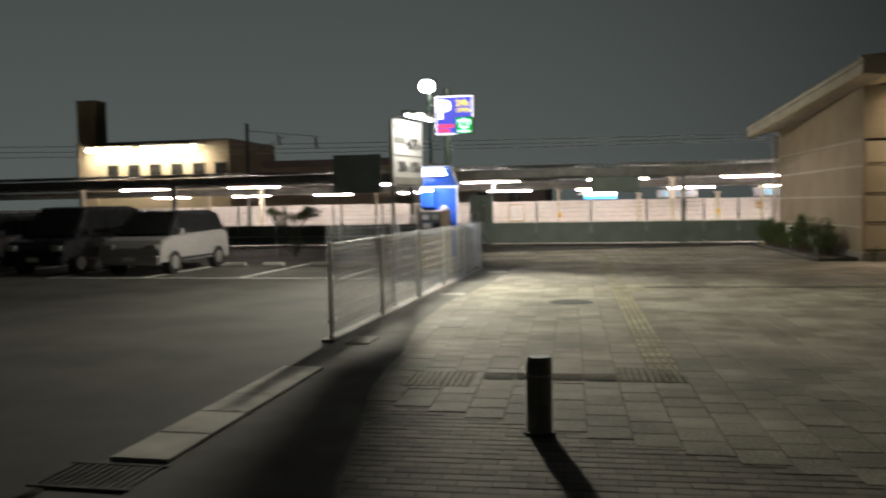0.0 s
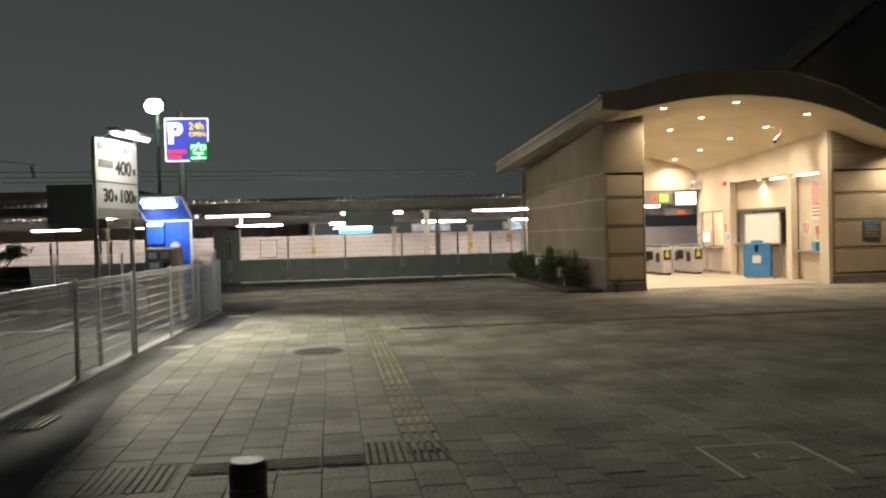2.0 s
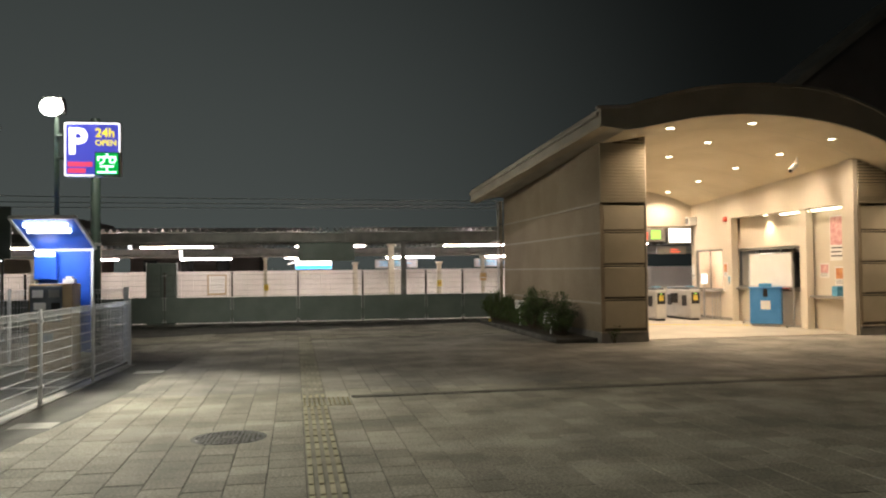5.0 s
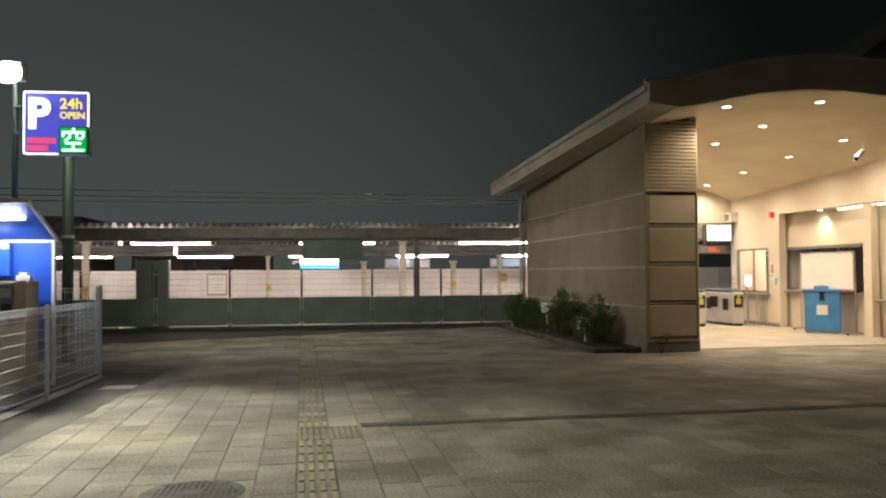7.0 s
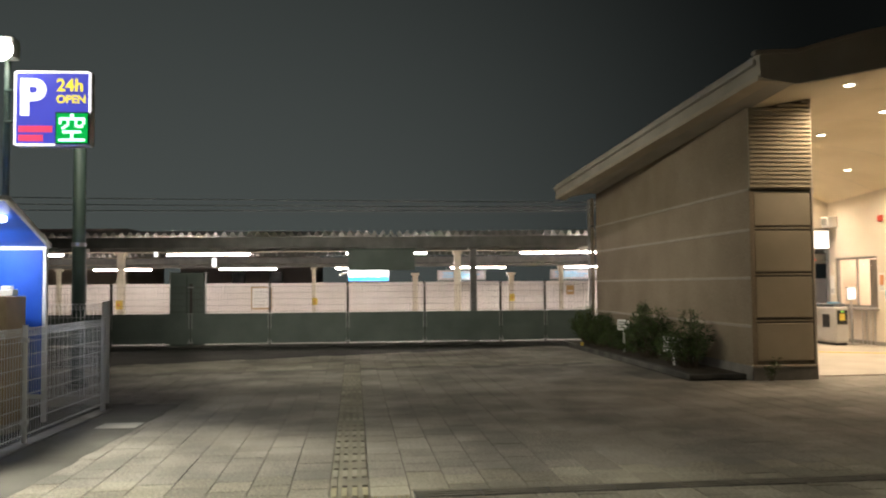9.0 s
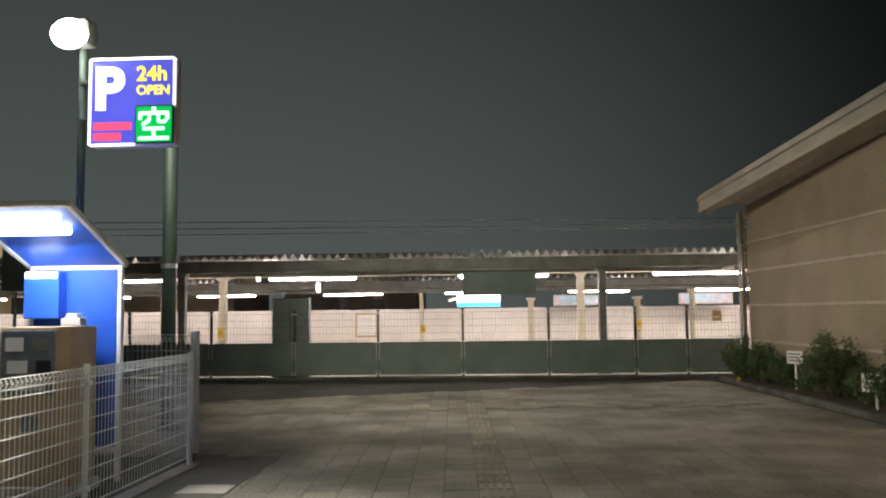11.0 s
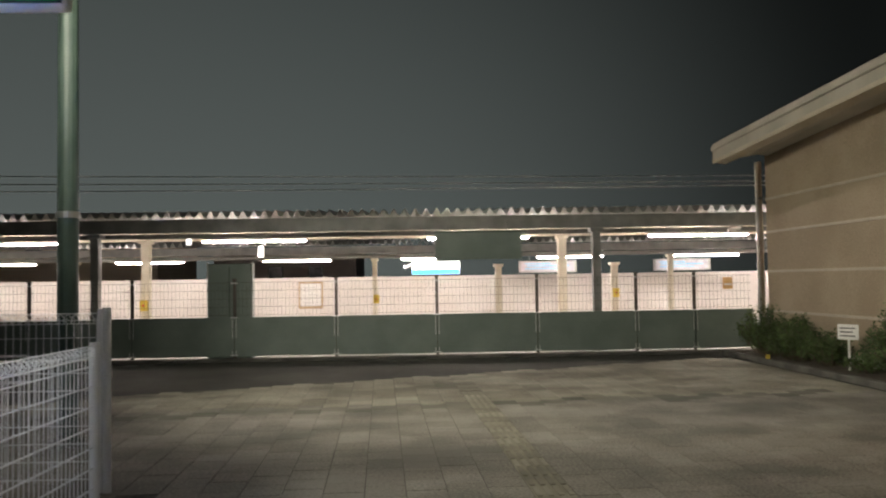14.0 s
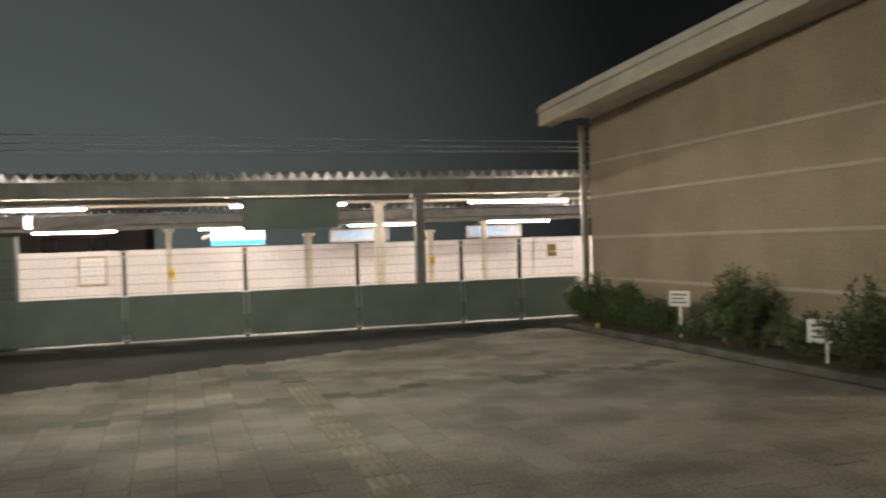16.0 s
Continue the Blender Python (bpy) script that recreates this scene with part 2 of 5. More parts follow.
M_TAN = noise_mat("machine_tan", (0.36, 0.26, 0.14), (0.46, 0.34, 0.19), 3, 0.6, 70, 0.1)
M_BOLLARD = noise_mat("bollard_stone", (0.13, 0.135, 0.125), (0.21, 0.215, 0.20), 8, 0.55, 120, 0.3)
M_BOLLARD_BAND = noise_mat("bollard_band", (0.30, 0.30, 0.27), (0.40, 0.40, 0.36), 8, 0.5, 120, 0.1)
M_LEAF = noise_mat("leaves", (0.045, 0.072, 0.022), (0.115, 0.165, 0.055), 4, 0.6, 30, 0.0, per="island", vary=0.45)
M_TWIG = noise_mat("twig_bark", (0.08, 0.06, 0.04), (0.14, 0.11, 0.08), 8, 0.9, 60, 0.2)
M_SOIL = noise_mat("soil", (0.05, 0.04, 0.03), (0.10, 0.085, 0.06), 5, 0.95, 60, 0.6)
M_PAINTLINE = noise_mat("road_paint", (0.55, 0.55, 0.52), (0.72, 0.72, 0.70), 6, 0.8, 90, 0.2)
M_CARSILVER = noise_mat("car_silver", (0.42, 0.41, 0.40), (0.48, 0.47, 0.46), 1, 0.3, 40, 0.0, metal=0.5)
M_CARDARK = noise_mat("car_dark", (0.02, 0.02, 0.024), (0.035, 0.035, 0.04), 1, 0.25, 40, 0.0, metal=0.3)
M_CARGLASS = noise_mat("car_glass", (0.012, 0.013, 0.014), (0.02, 0.02, 0.022), 1, 0.08, 40, 0.0)
M_TYRE = noise_mat("tyre_rubber", (0.015, 0.015, 0.015), (0.03, 0.03, 0.03), 6, 0.85, 60, 0.2)
M_TAIL = noise_mat("tail_lens", (0.35, 0.02, 0.02), (0.45, 0.04, 0.03), 6, 0.2, 60, 0.0)
M_FACADE = noise_mat("far_facade", (0.45, 0.38, 0.28), (0.55, 0.47, 0.36), 0.4, 0.9, 20, 0.1)
M_FARDARK = noise_mat("far_dark_wall", (0.26, 0.22, 0.20), (0.36, 0.31, 0.28), 0.3, 0.9, 12, 0.1)
M_WINDOW = noise_mat("far_window", (0.02, 0.02, 0.02), (0.04, 0.04, 0.04), 3, 0.2, 20, 0.0)
M_WIRE = noise_mat("overhead_wire", (0.50, 0.50, 0.50), (0.62, 0.62, 0.62), 3, 0.5, 20, 0.0)
M_INK = noise_mat("sign_ink", (0.04, 0.04, 0.045), (0.06, 0.06, 0.065), 6, 0.6, 60, 0.0)
G_TUBE = glow_mat("lit_tube", (1.0, 0.86, 0.78), 195)
G_DOWN = glow_mat("lit_downlight", (1.0, 0.88, 0.62), 8)
G_FLOOD = glow_mat("lit_flood", (1.0, 0.98, 0.88), 60)
G_BOOTH = glow_mat("lit_booth_tube", (0.93, 0.96, 1.0), 10)
G_SIGNBLUE = glow_mat("lit_sign_blue", (0.09, 0.10, 0.62), 0.62)
G_SIGNWHITE = glow_mat("lit_sign_white", (1.0, 0.95, 1.0), 1.5)
G_SIGNYELLOW = glow_mat("lit_sign_yellow", (1.0, 0.78, 0.06), 1.0)
G_SIGNRED = glow_mat("lit_sign_red", (0.95, 0.08, 0.16), 0.8)
G_LEDDARK = glow_mat("led_panel_green", (0.0, 0.42, 0.06), 0.8)
G_LED = glow_mat("led_green", (0.55, 1.0, 0.72), 2.2)
G_NAMEBLUE = glow_mat("lit_name_blue", (0.05, 0.42, 0.95), 1.6)
G_NAMEWHITE = glow_mat("lit_name_white", (0.92, 0.97, 1.0), 3.0)
G_EXIT = glow_mat("lit_board", (1.0, 0.97, 0.88), 2.0)
G_EXITRED = glow_mat("lit_red", (1.0, 0.10, 0.05), 0.6)
G_EXITGREEN = glow_mat("lit_green", (0.30, 0.75, 0.12), 0.8)
G_SCREEN = glow_mat("lit_screen", (0.95, 0.97, 1.0), 1.3)
G_SHELF = glow_mat("lit_shelf", (0.14, 0.22, 0.46), 1.3)
G_FAR = glow_mat("far_lamp", (1.0, 0.90, 0.66), 14)


# ---- mesh helpers ----
def box(bm, x0, x1, y0, y1, z0, z1, bevel=0.0):
    r = bmesh.ops.create_cube(bm, size=1.0, matrix=Matrix.Translation(((x0 + x1) / 2, (y0 + y1) / 2, (z0 + z1) / 2)) @ Matrix.Diagonal((x1 - x0, y1 - y0, z1 - z0, 1)))
    if bevel:
        edges = list({e for v in r["verts"] for e in v.link_edges})
        bmesh.ops.bevel(bm, geom=edges, offset=bevel, segments=2, affect="EDGES", profile=0.5)
    return bm


def rod(bm, a, b, r, n=10, r2=None):
    a, b = Vector(a), Vector(b)
    m = Matrix.Translation((a + b) / 2) @ (b - a).to_track_quat("Z", "Y").to_matrix().to_4x4()
    bmesh.ops.create_cone(bm, cap_ends=True, segments=n, radius1=r, radius2=r if r2 is None else r2, depth=(b - a).length, matrix=m)
    return bm


def B(*boxes, bevel=0.0):
    bm = bmesh.new()
    for b in boxes:
        box(bm, *b, bevel=bevel)
    return bm


def R(*rods):
    bm = bmesh.new()
    for r in rods:
        rod(bm, *r)
    return bm


def sheet(profile_low, profile_top, y0, y1):
    """A slab whose section in x and z is given by two polylines of equal length, drawn out from y0 to y1."""
    bm = bmesh.new()
    rows = []
    for y in (y0, y1):
        rows.append(([bm.verts.new((x, y, z)) for x, z in profile_low], [bm.verts.new((x, y, z)) for x, z in profile_top]))
    (la, ta), (lb, tb) = rows
    k = len(la)
    for i in range(k - 1):
        bm.faces.new((la[i], la[i + 1], lb[i + 1], lb[i]))
        bm.faces.new((ta[i + 1], ta[i], tb[i], tb[i + 1]))
        bm.faces.new((la[i + 1], la[i], ta[i], ta[i + 1]))
        bm.faces.new((lb[i], lb[i + 1], tb[i + 1], tb[i]))
    bm.faces.new((la[0], lb[0], tb[0], ta[0]))
    bm.faces.new((lb[-1], la[-1], ta[-1], tb[-1]))
    bmesh.ops.recalc_face_normals(bm, faces=bm.faces)
    return bm


def tube(bm, pts, r, n=6):
    """A round line through the points, in one piece."""
    rings = []
    for i, p in enumerate(pts):
        d = (pts[min(i + 1, len(pts) - 1)] - pts[max(i - 1, 0)]).normalized()
        a = d.orthogonal().normalized()
        b = d.cross(a)
        rings.append([bm.verts.new(p + a * r * math.cos(2 * math.pi * k / n) + b * r * math.sin(2 * math.pi * k / n)) for k in range(n)])
    for p, q in zip(rings, rings[1:]):
        for k in range(n):
            bm.faces.new((p[k], p[(k + 1) % n], q[(k + 1) % n], q[k]))
    bmesh.ops.recalc_face_normals(bm, faces=bm.faces)
    return bm


def fall(bm):
    """Lets a roof piece drop towards the back; its left edge swings outwards and drops a little more."""
    for v in bm.verts:
        v.co.z -= FALL * v.co.y
        if v.co.x < -0.3:
            v.co.z -= 0.021 * (v.co.y + 1.27)
            v.co.x -= 0.0674 * v.co.y
    return bm


def mesh_of(name, bm, material, smooth=False):
    me = bpy.data.meshes.new(name)
    bm.to_mesh(me)
    bm.free()
    me.materials.append(material)
    if smooth:
        for p in me.polygons:
            p.use_smooth = True
    return me


def part(name, bm, material, parent, label="", smooth=False):
    ob = new(name, mesh_of(name, bm, material, smooth))
    ob.parent = parent
    if label:
        ob["label"] = label
    return ob


def thing(name, label, category, m=None, group=""):
    ob = new(name)
    ob.empty_display_size = 0.2
    ob.matrix_world = m if m is not None else Matrix()
    return tagged(ob, label, category, group)


def single(name, bm, material, label, category, m=None, group="", kind="", smooth=False):
    ob = new(name, mesh_of(name, bm, material, smooth))
    if m is not None:
        ob.matrix_world = m
    return tagged(ob, label, category, group, kind)


def structure(name, bm, material, label, category, m=None, smooth=False):
    return single(name, bm, material, label, category, m, "", "structure", smooth)


def letters(name, text, size, material, parent, m, depth=0.004, label="", bold=0.0):
    cu = bpy.data.curves.new(name, "FONT")
    cu.body, cu.size, cu.extrude, cu.offset = text, size, depth, bold
    cu.materials.append(material)
    ob = new(name, cu)
    ob.parent = parent
    ob.matrix_local = m
    if label:
        ob["label"] = label
    return ob


# ---- ground ----
bm = bmesh.new()
vs = [bm.verts.new(p) for p in ((-900, -900, -0.02), (900, -900, -0.02), (900, 900, -0.02), (-900, 900, -0.02))]
bm.faces.new(vs)
structure("ground", bm, M_ASPHALT, "dark worn asphalt of the car park and yard", "ground")

# paved forecourt; its far edge runs aslant
PAVE = pose(0.415, 15.0, 0, 0, 0, 2.4)


EDGE = [(-0.95, 2.9), (-1.24, 4.4), (-1.80, 7.0), (-1.92, 8.4), (-2.25, 10.8), (-2.32, 13.0), (-2.05, 16.0), (-2.00, 20.4)]


def edge_left(y):
    """Where the asphalt beside the fence ends and the paving begins."""
    for (a, ya), (b, yb) in zip(EDGE, EDGE[1:]):
        if y <= yb:
            return a + (b - a) * max(0.0, y - ya) / (yb - ya)
    return EDGE[-1][0]


def paved(x, y):
    """Whether the forecourt is paved there."""
    w = PAVE @ Vector((x, y, 0))
    edge = 27.75 + 0.385 * (w.x + 0.5)
    left = edge_left(w.y) - 0.42 if w.y < 20.3 else -7.0
    s = S.inverted() @ w
    inside = s.x > -1.0 and s.y > 0.2 and not (s.x > 1.0 and s.y < 0.5)
    return left < w.x < 15.5 and max(3.0, 5.55 - 0.5 * w.x) < w.y < edge - 0.15 and not inside


def tile_verts(x, y, w, d, z):
    g, c = 0.0035, 0.005
    a = [(x + g, y + g), (x + w - g, y + g), (x + w - g, y + d - g), (x + g, y + d - g)]
    t = [(x + g + c, y + g + c), (x + w - g - c, y + g + c), (x + w - g - c, y + d - g - c), (x + g + c, y + d - g - c)]
    return [(px, py, -0.018) for px, py in a] + [(px, py, z - 0.002) for px, py in a] + [(px, py, z) for px, py in t]


TILE_FACES = [(0, 1, 5, 4), (1, 2, 6, 5), (2, 3, 7, 6), (3, 0, 4, 7), (4, 5, 9, 8), (5, 6, 10, 9), (6, 7, 11, 10), (7, 4, 8, 11), (8, 9, 10, 11)]


def pieces(name, cells, material, label, m, parent):
    verts, faces = [], []
    for x, y, w, d, z in cells:
        k = len(verts)
        verts += tile_verts(x, y, w, d, z)
        faces += [tuple(k + i for i in f) for f in TILE_FACES]
    me = bpy.data.meshes.new(name)
    me.from_pydata(verts, [], faces)
    me.materials.append(material)
    ob = new(name, me)
    ob.parent = parent
    ob.matrix_local = m
    ob["label"], ob["kind"] = label, "stuff"
    return ob


rng = random.Random(7)
bm = bmesh.new()
for quad in (((-2.8, 3.0), (16, 3.0), (16, 20.45), (-2.8, 20.45)), ((-6.9, 20.5), (16, 20.5), (16, 30.0), (5.3, 29.8), (-6.9, 25.2))):
    bm.faces.new([bm.verts.new((x, y, -0.007)) for x, y in quad])
bmesh.ops.recalc_face_normals(bm, faces=bm.faces)
pavement = structure("pavement", bm, M_JOINTSOIL_SHADE, "worn beige concrete paving of the station forecourt", "paving")
near_cells, far_cells, grey_cells, dark_cells, taken = [], [], [], [], set()
for ci in range(-29, 58):
    x = ci * 0.3 - 0.15
    for ri in range(-40, 52):
        y = ri * 0.3 + (0.15 if ci % 2 else 0.0)
        if not (paved(x + 0.02, y) and paved(x + 0.28, y + 0.28)):
            continue
        if ci == 0 and -7.6 < y + 0.15 < 10.7:
            continue
        if (x + 0.15 + 0.86) ** 2 + (y + 0.15 + 1.80) ** 2 < 0.30 ** 2:
            continue
        taken.add((ci, round(y / 0.15)))
        cell = (x, y, 0.3, 0.3, rng.uniform(-0.0015, 0.0015))
        if -5.6 < y < -2.2 and -1.9 < x < 1.6:
            near_cells.append(cell)
        elif abs((PAVE @ Vector((x + 0.15, y + 0.15, 0))).y - 24.45 - 0.1 * (x + 0.5) - 0.05 * math.sin(x * 1.7)) < 0.16 and x < 4.5:
            dark_cells.append(cell)
        elif 1.0 < y < 9.6:
            grey_cells.append(cell)
        else:
            # past y 9.6 the paler stone paints in light from the platform tubes
            far_cells.append(cell)
pieces("far_pavers", grey_cells, M_PAVER_FAR, "grey-beige concrete pavers", PAVE, pavement)
pieces("mossy_pavers", dark_cells, M_PAVER_DARK, "row of darker concrete pavers across the forecourt", PAVE, pavement)
pieces("pavers", far_cells + near_cells[300:], M_PAVER, "beige concrete pavers", PAVE, pavement)
TILES = near_cells[:300]
# narrower blocks in the foreground


def covered(a, b):
    """Whether a large paver lies there."""
    ci = math.floor((a + 0.15) / 0.3)
    off = 0.15 if ci % 2 else 0.0
    return (ci, round((math.floor((b - off) / 0.3) * 0.3 + off) / 0.15)) in taken


cells = []
for ci in range(-14, 40):
    for ri in range(-118, -78):
        x, y = ci * 0.2, ri * 0.1
        w = PAVE @ Vector((x, y, 0))
        if w.x < edge_left(w.y) - 0.3 or w.y > 6.9 or w.y < 3.0:
            continue
        x += 0.1 if ri % 2 else 0
        w = PAVE @ Vector((x, y, 0))
        if w.x < edge_left(w.y) - 0.3 or all(covered(a, b) for a in (x + 0.01, x + 0.19) for b in (y + 0.01, y + 0.09)):
            continue
        cells.append((x, y, 0.2, 0.1, rng.uniform(-0.006, -0.003)))
pieces("small_pavers", cells, M_BRICKPAVE, "small brown-grey paving blocks", PAVE, pavement)
# asphalt tongue along the kerb
bm = bmesh.new()
wob = random.Random(5)
rims = []
for k in range(60):
    y = 2.9 + 0.2966 * k
    x = edge_left(y) + wob.uniform(-0.02, 0.02)
    rims.append([bm.verts.new(p) for p in ((-2.92, y, 0.006), (x - 0.05, y, 0.006), (x, y, -0.012))])
for a, b in zip(rims, rims[1:]):
    for i in (0, 1):
        bm.faces.new((a[i], a[i + 1], b[i + 1], b[i]))
bmesh.ops.recalc_face_normals(bm, faces=bm.faces)
structure("asphalt_strip", bm, M_ASPHALT_WORN, "dark patched asphalt strip between fence and paving", "asphalt")
# ---- station building ----
TOP = [(u, z + h) for (u, z), h in zip(LOW, (0.36, 0.42, 0.47, 0.52, 0.56, 0.58, 0.59, 0.60, 0.62, 0.64, 0.64, 0.62, 0.58, 0.54, 0.48, 0.44, 0.40, 0.36, 0.34, 0.34))]
roof = structure("roof", fall(sheet(LOW, TOP, -1.27, 8.1)), M_ROOF, "grey curved sheet roof with a deep fascia", "roof", S)
part("eave_soffit", fall(sheet([(-0.52, 4.361), (-0.31, 4.336)], [(-0.52, 4.371), (-0.31, 4.346)], -1.22, 8.05)), M_SOFFIT, roof, "pale soffit board")
part("gutter", fall(B((-0.60, -0.545, -1.2, 8.05, 4.58, 4.67), bevel=0.015)), M_ROOF, roof)
part("fascia_strip", fall(B((-0.555, -0.525, -1.25, 8.08, 4.345, 4.42), bevel=0.008)), M_SOFFIT, roof, "pale lower strip of the eave")
part("roof_edging", sheet([(u, z - 0.03 + FALL * 1.27) for u, z in TOP], [(u, z + 0.025 + FALL * 1.27) for u, z in TOP], -1.31, -1.20), M_ROOF, roof, "thin metal edging along the top of the fascia")


bm = bmesh.new()
for v0, v1 in ((-1.24, -0.012), (0.0, 1.988), (2.0, 3.988), (4.0, 5.988), (6.0, 7.92)):
    us = [0.04 + 0.25 * i for i in range(48)]
    a = [[bm.verts.new((u, v, low_at(u, v) - 0.015 - h)) for u in us] for v, h in ((v0, 0), (v1, 0))]
    for i in range(len(us) - 1):
        bm.faces.new((a[0][i], a[1][i], a[1][i + 1], a[0][i + 1]))
structure("ceiling", bm, M_CEIL, "cream curved ceiling of the ticket hall", "ceiling", S, True)

def slope_top(bm):
    for v in bm.verts:
        if v.co.z > 3.2:
            v.co.z -= FALL * v.co.y
    return bm


# the side wall with its mouldings, and its front end with panels and slats
wall_left = structure("wall_left", slope_top(sheet([(0.0, 0.0), (0.28, 0.0)], [(0.0, 4.32), (0.28, 4.36)], 0.02, 8.2)), M_STUCCO, "brown-grey stucco side wall of the station", "wall", S)
for z in (0.84, 1.60, 2.36, 3.00):
    part("moulding", B((-0.022, -0.002, 0.0, 8.2, z - 0.025, z + 0.025), bevel=0.006), M_MOULD, wall_left)
part("skirting", B((-0.03, -0.002, 0.0, 8.2, 0.0, 0.22), bevel=0.006), M_SKIRT, wall_left)


def front_wall(name, u0, u1, label):
    us = [(u0 if u0 > 3 else 0.283) + (u1 - (u0 if u0 > 3 else 0.283)) * i / 8 for i in range(9)]
    w = structure(name, sheet([(u, 0.0) for u in us], [(u, low_at(u) + 0.06) for u in us], 0.03, 0.40), M_JOINT, label, "wall", S)
    for z0, z1 in ((0.30, 0.885), (0.975, 1.615), (1.70, 2.345), (2.425, 2.97)):
        part("wall_panel", B((u0 + 0.06, u1 - 0.03, -0.005, 0.03, z0, z1), bevel=0.008), M_PANEL, w)
        part("joint_rail", B((u0 + 0.05, u1 - 0.02, 0.0, 0.028, z1 + 0.03, z1 + 0.052), bevel=0.004), M_PANEL, w)
    part("corner_post", B((u0 - 0.02, u0 + 0.055, -0.012, 0.028, 0.0, 2.99), bevel=0.006), M_STUCCO, w)
    part("skirting", B((u0 - 0.03, u1 + 0.02, -0.03, 0.028, 0.0, 0.20), bevel=0.008), M_SKIRT, w)
    part("skirting_cap", B((u0 - 0.03, u1 + 0.02, -0.04, 0.028, 0.205, 0.235), bevel=0.006), M_MOULD, w, "pale capping strip")
    part("slat_backing", B((u0, u1, 0.0, 0.028, 3.0, low_at(u0) - 0.03 if u0 < 3 else low_at(u1) - 0.03)), M_PANEL, w)
    z = 3.03
    while z < max(low_at(u0), low_at(u1)) - 0.05:
        left, right = u0 - 0.01, u1
        while low_at(right) < z + 0.05 and right > u0 + 0.3:
            right -= 0.1
        while low_at(max(0.0, left)) < z + 0.05 and left < u1 - 0.2:
            left += 0.1
        part("slat", B((left, right, -0.035, -0.002, z, z + 0.042), bevel=0.004), M_PANEL, w)
        z += 0.068
    return w


wall_front = front_wall("wall_front_1", 0.0, 1.03, "beige panelled end wall with horizontal slats on top")
part("joint_backing", B((0.004, 0.28, 0.008, 0.017, 0.0, 3.0)), M_JOINT, wall_front)
front_wall("wall_front_2", 6.22, 8.40, "beige panelled front wall with horizontal slats on top")
structure("wall_front_3", B((8.43, 14.0, 0.03, 0.40, 0.0, 3.46)), M_PANEL, "beige front wall", "wall", S)
single("drain_pipe", R(((8.30, -0.10, 0.0), (8.30, -0.10, 3.46), 0.045, 12)), M_MOULD, "pale round drain pipe on the station wall", "pipe", S)
# end pillar beside the opening
structure("jamb_1", B((1.03, 1.06, 0.0, 0.5, 0.0, 4.46), bevel=0.006), M_HALL, "cream jamb of the hall entrance", "trim", S)
structure("jamb_2", B((6.10, 6.218, 0.0, 0.42, 0.0, 4.04), bevel=0.006), M_HALL, "cream jamb of the hall entrance", "trim", S)

# hall: floor, back wall with the gate opening, ticket-office wall
hall_floor = structure("floor", B((0.28, 7.6, 0.35, 12.0, -0.01, 0.012)), M_HALLFLOOR, "pale tiled floor of the ticket hall", "floor", S)
for i in range(26):
    part("guide_tile", B((1.6 + i * 0.155, 1.75 + i * 0.155, 5.55 - i * 0.08, 5.70 - i * 0.08, 0.013, 0.02), bevel=0.003), M_YELLOW, hall_floor)
structure("wall_back", sheet([(0.28 + 0.74 * i, 2.90) for i in range(9)], [(0.28 + 0.74 * i, low_at(0.28 + 0.74 * i, 8.0) + 0.06) for i in range(9)], 7.93, 8.1), M_HALL, "cream wall over the gate opening", "wall", S)
structure("wall_back_2", B((0.28, 2.0, 7.93, 8.1, 0.0, 2.90)), M_HALL, "cream wall beside the gate opening", "wall", S)
structure("lintel", B((1.9, 6.19, 7.88, 7.925, 2.82, 2.94), bevel=0.01), M_JOINT, "dark lintel over the gate opening", "trim", S)

office = structure("wall_office", slope_top(B((0.0, 0.2, 0.42, 7.93, 3.03, 4.2))), M_HALL, "cream upper wall of the ticket office", "wall", H)
structure("wall_office_2", B((0.0, 0.2, 7.66, 7.93, 0.0, 3.03)), M_HALL, "cream corner of the ticket-office wall", "wall", H)
structure("wall_office_3", B((0.0, 0.2, 5.47, 5.98, 0.0, 3.03)), M_HALL, "cream pier of the ticket-office wall", "wall", H)
structure("wall_office_4", B((0.0, 0.2, 5.98, 7.66, 2.14, 3.03)), M_HALL, "cream wall over the ticket window", "wall", H)
structure("wall_office_5", B((0.0, 0.2, 5.98, 7.66, 0.0, 0.86)), M_HALL, "cream wall under the ticket window", "wall", H)
structure("wall_niche", B((0.30, 0.45, 0.40, 2.40, 0.0, 3.1)), M_HALL, "cream recessed wall beside the dark window", "wall", H)
structure("wall_niche_2", B((0.30, 0.45, 2.40, 5.6, 2.14, 3.1)), M_HALL, "cream recessed wall over the dark window", "wall", H)
structure("wall_niche_3", B((0.30, 0.45, 2.40, 5.6, 0.0, 0.96)), M_HALL, "cream recessed wall under the dark window", "wall", H)
structure("wall_niche_4", B((0.30, 0.45, 5.6, 5.8, 0.0, 3.1)), M_HALL, "cream end of the recess", "wall", H)
structure("niche_ceiling", B((0.2, 0.45, 0.5, 5.6, 3.04, 3.10)), M_HALL, "cream ceiling of the recess", "ceiling", H)
structure("pilaster", B((0.02, 0.22, 1.95, 2.22, 0.0, 3.03), bevel=0.012), M_HALL, "cream square pillar before the recess", "pillar", H)
structure("baseboard", B((-0.02, -0.002, 5.5, 7.9, 0.0, 0.1)), M_SKIRT, "grey skirting", "trim", H)
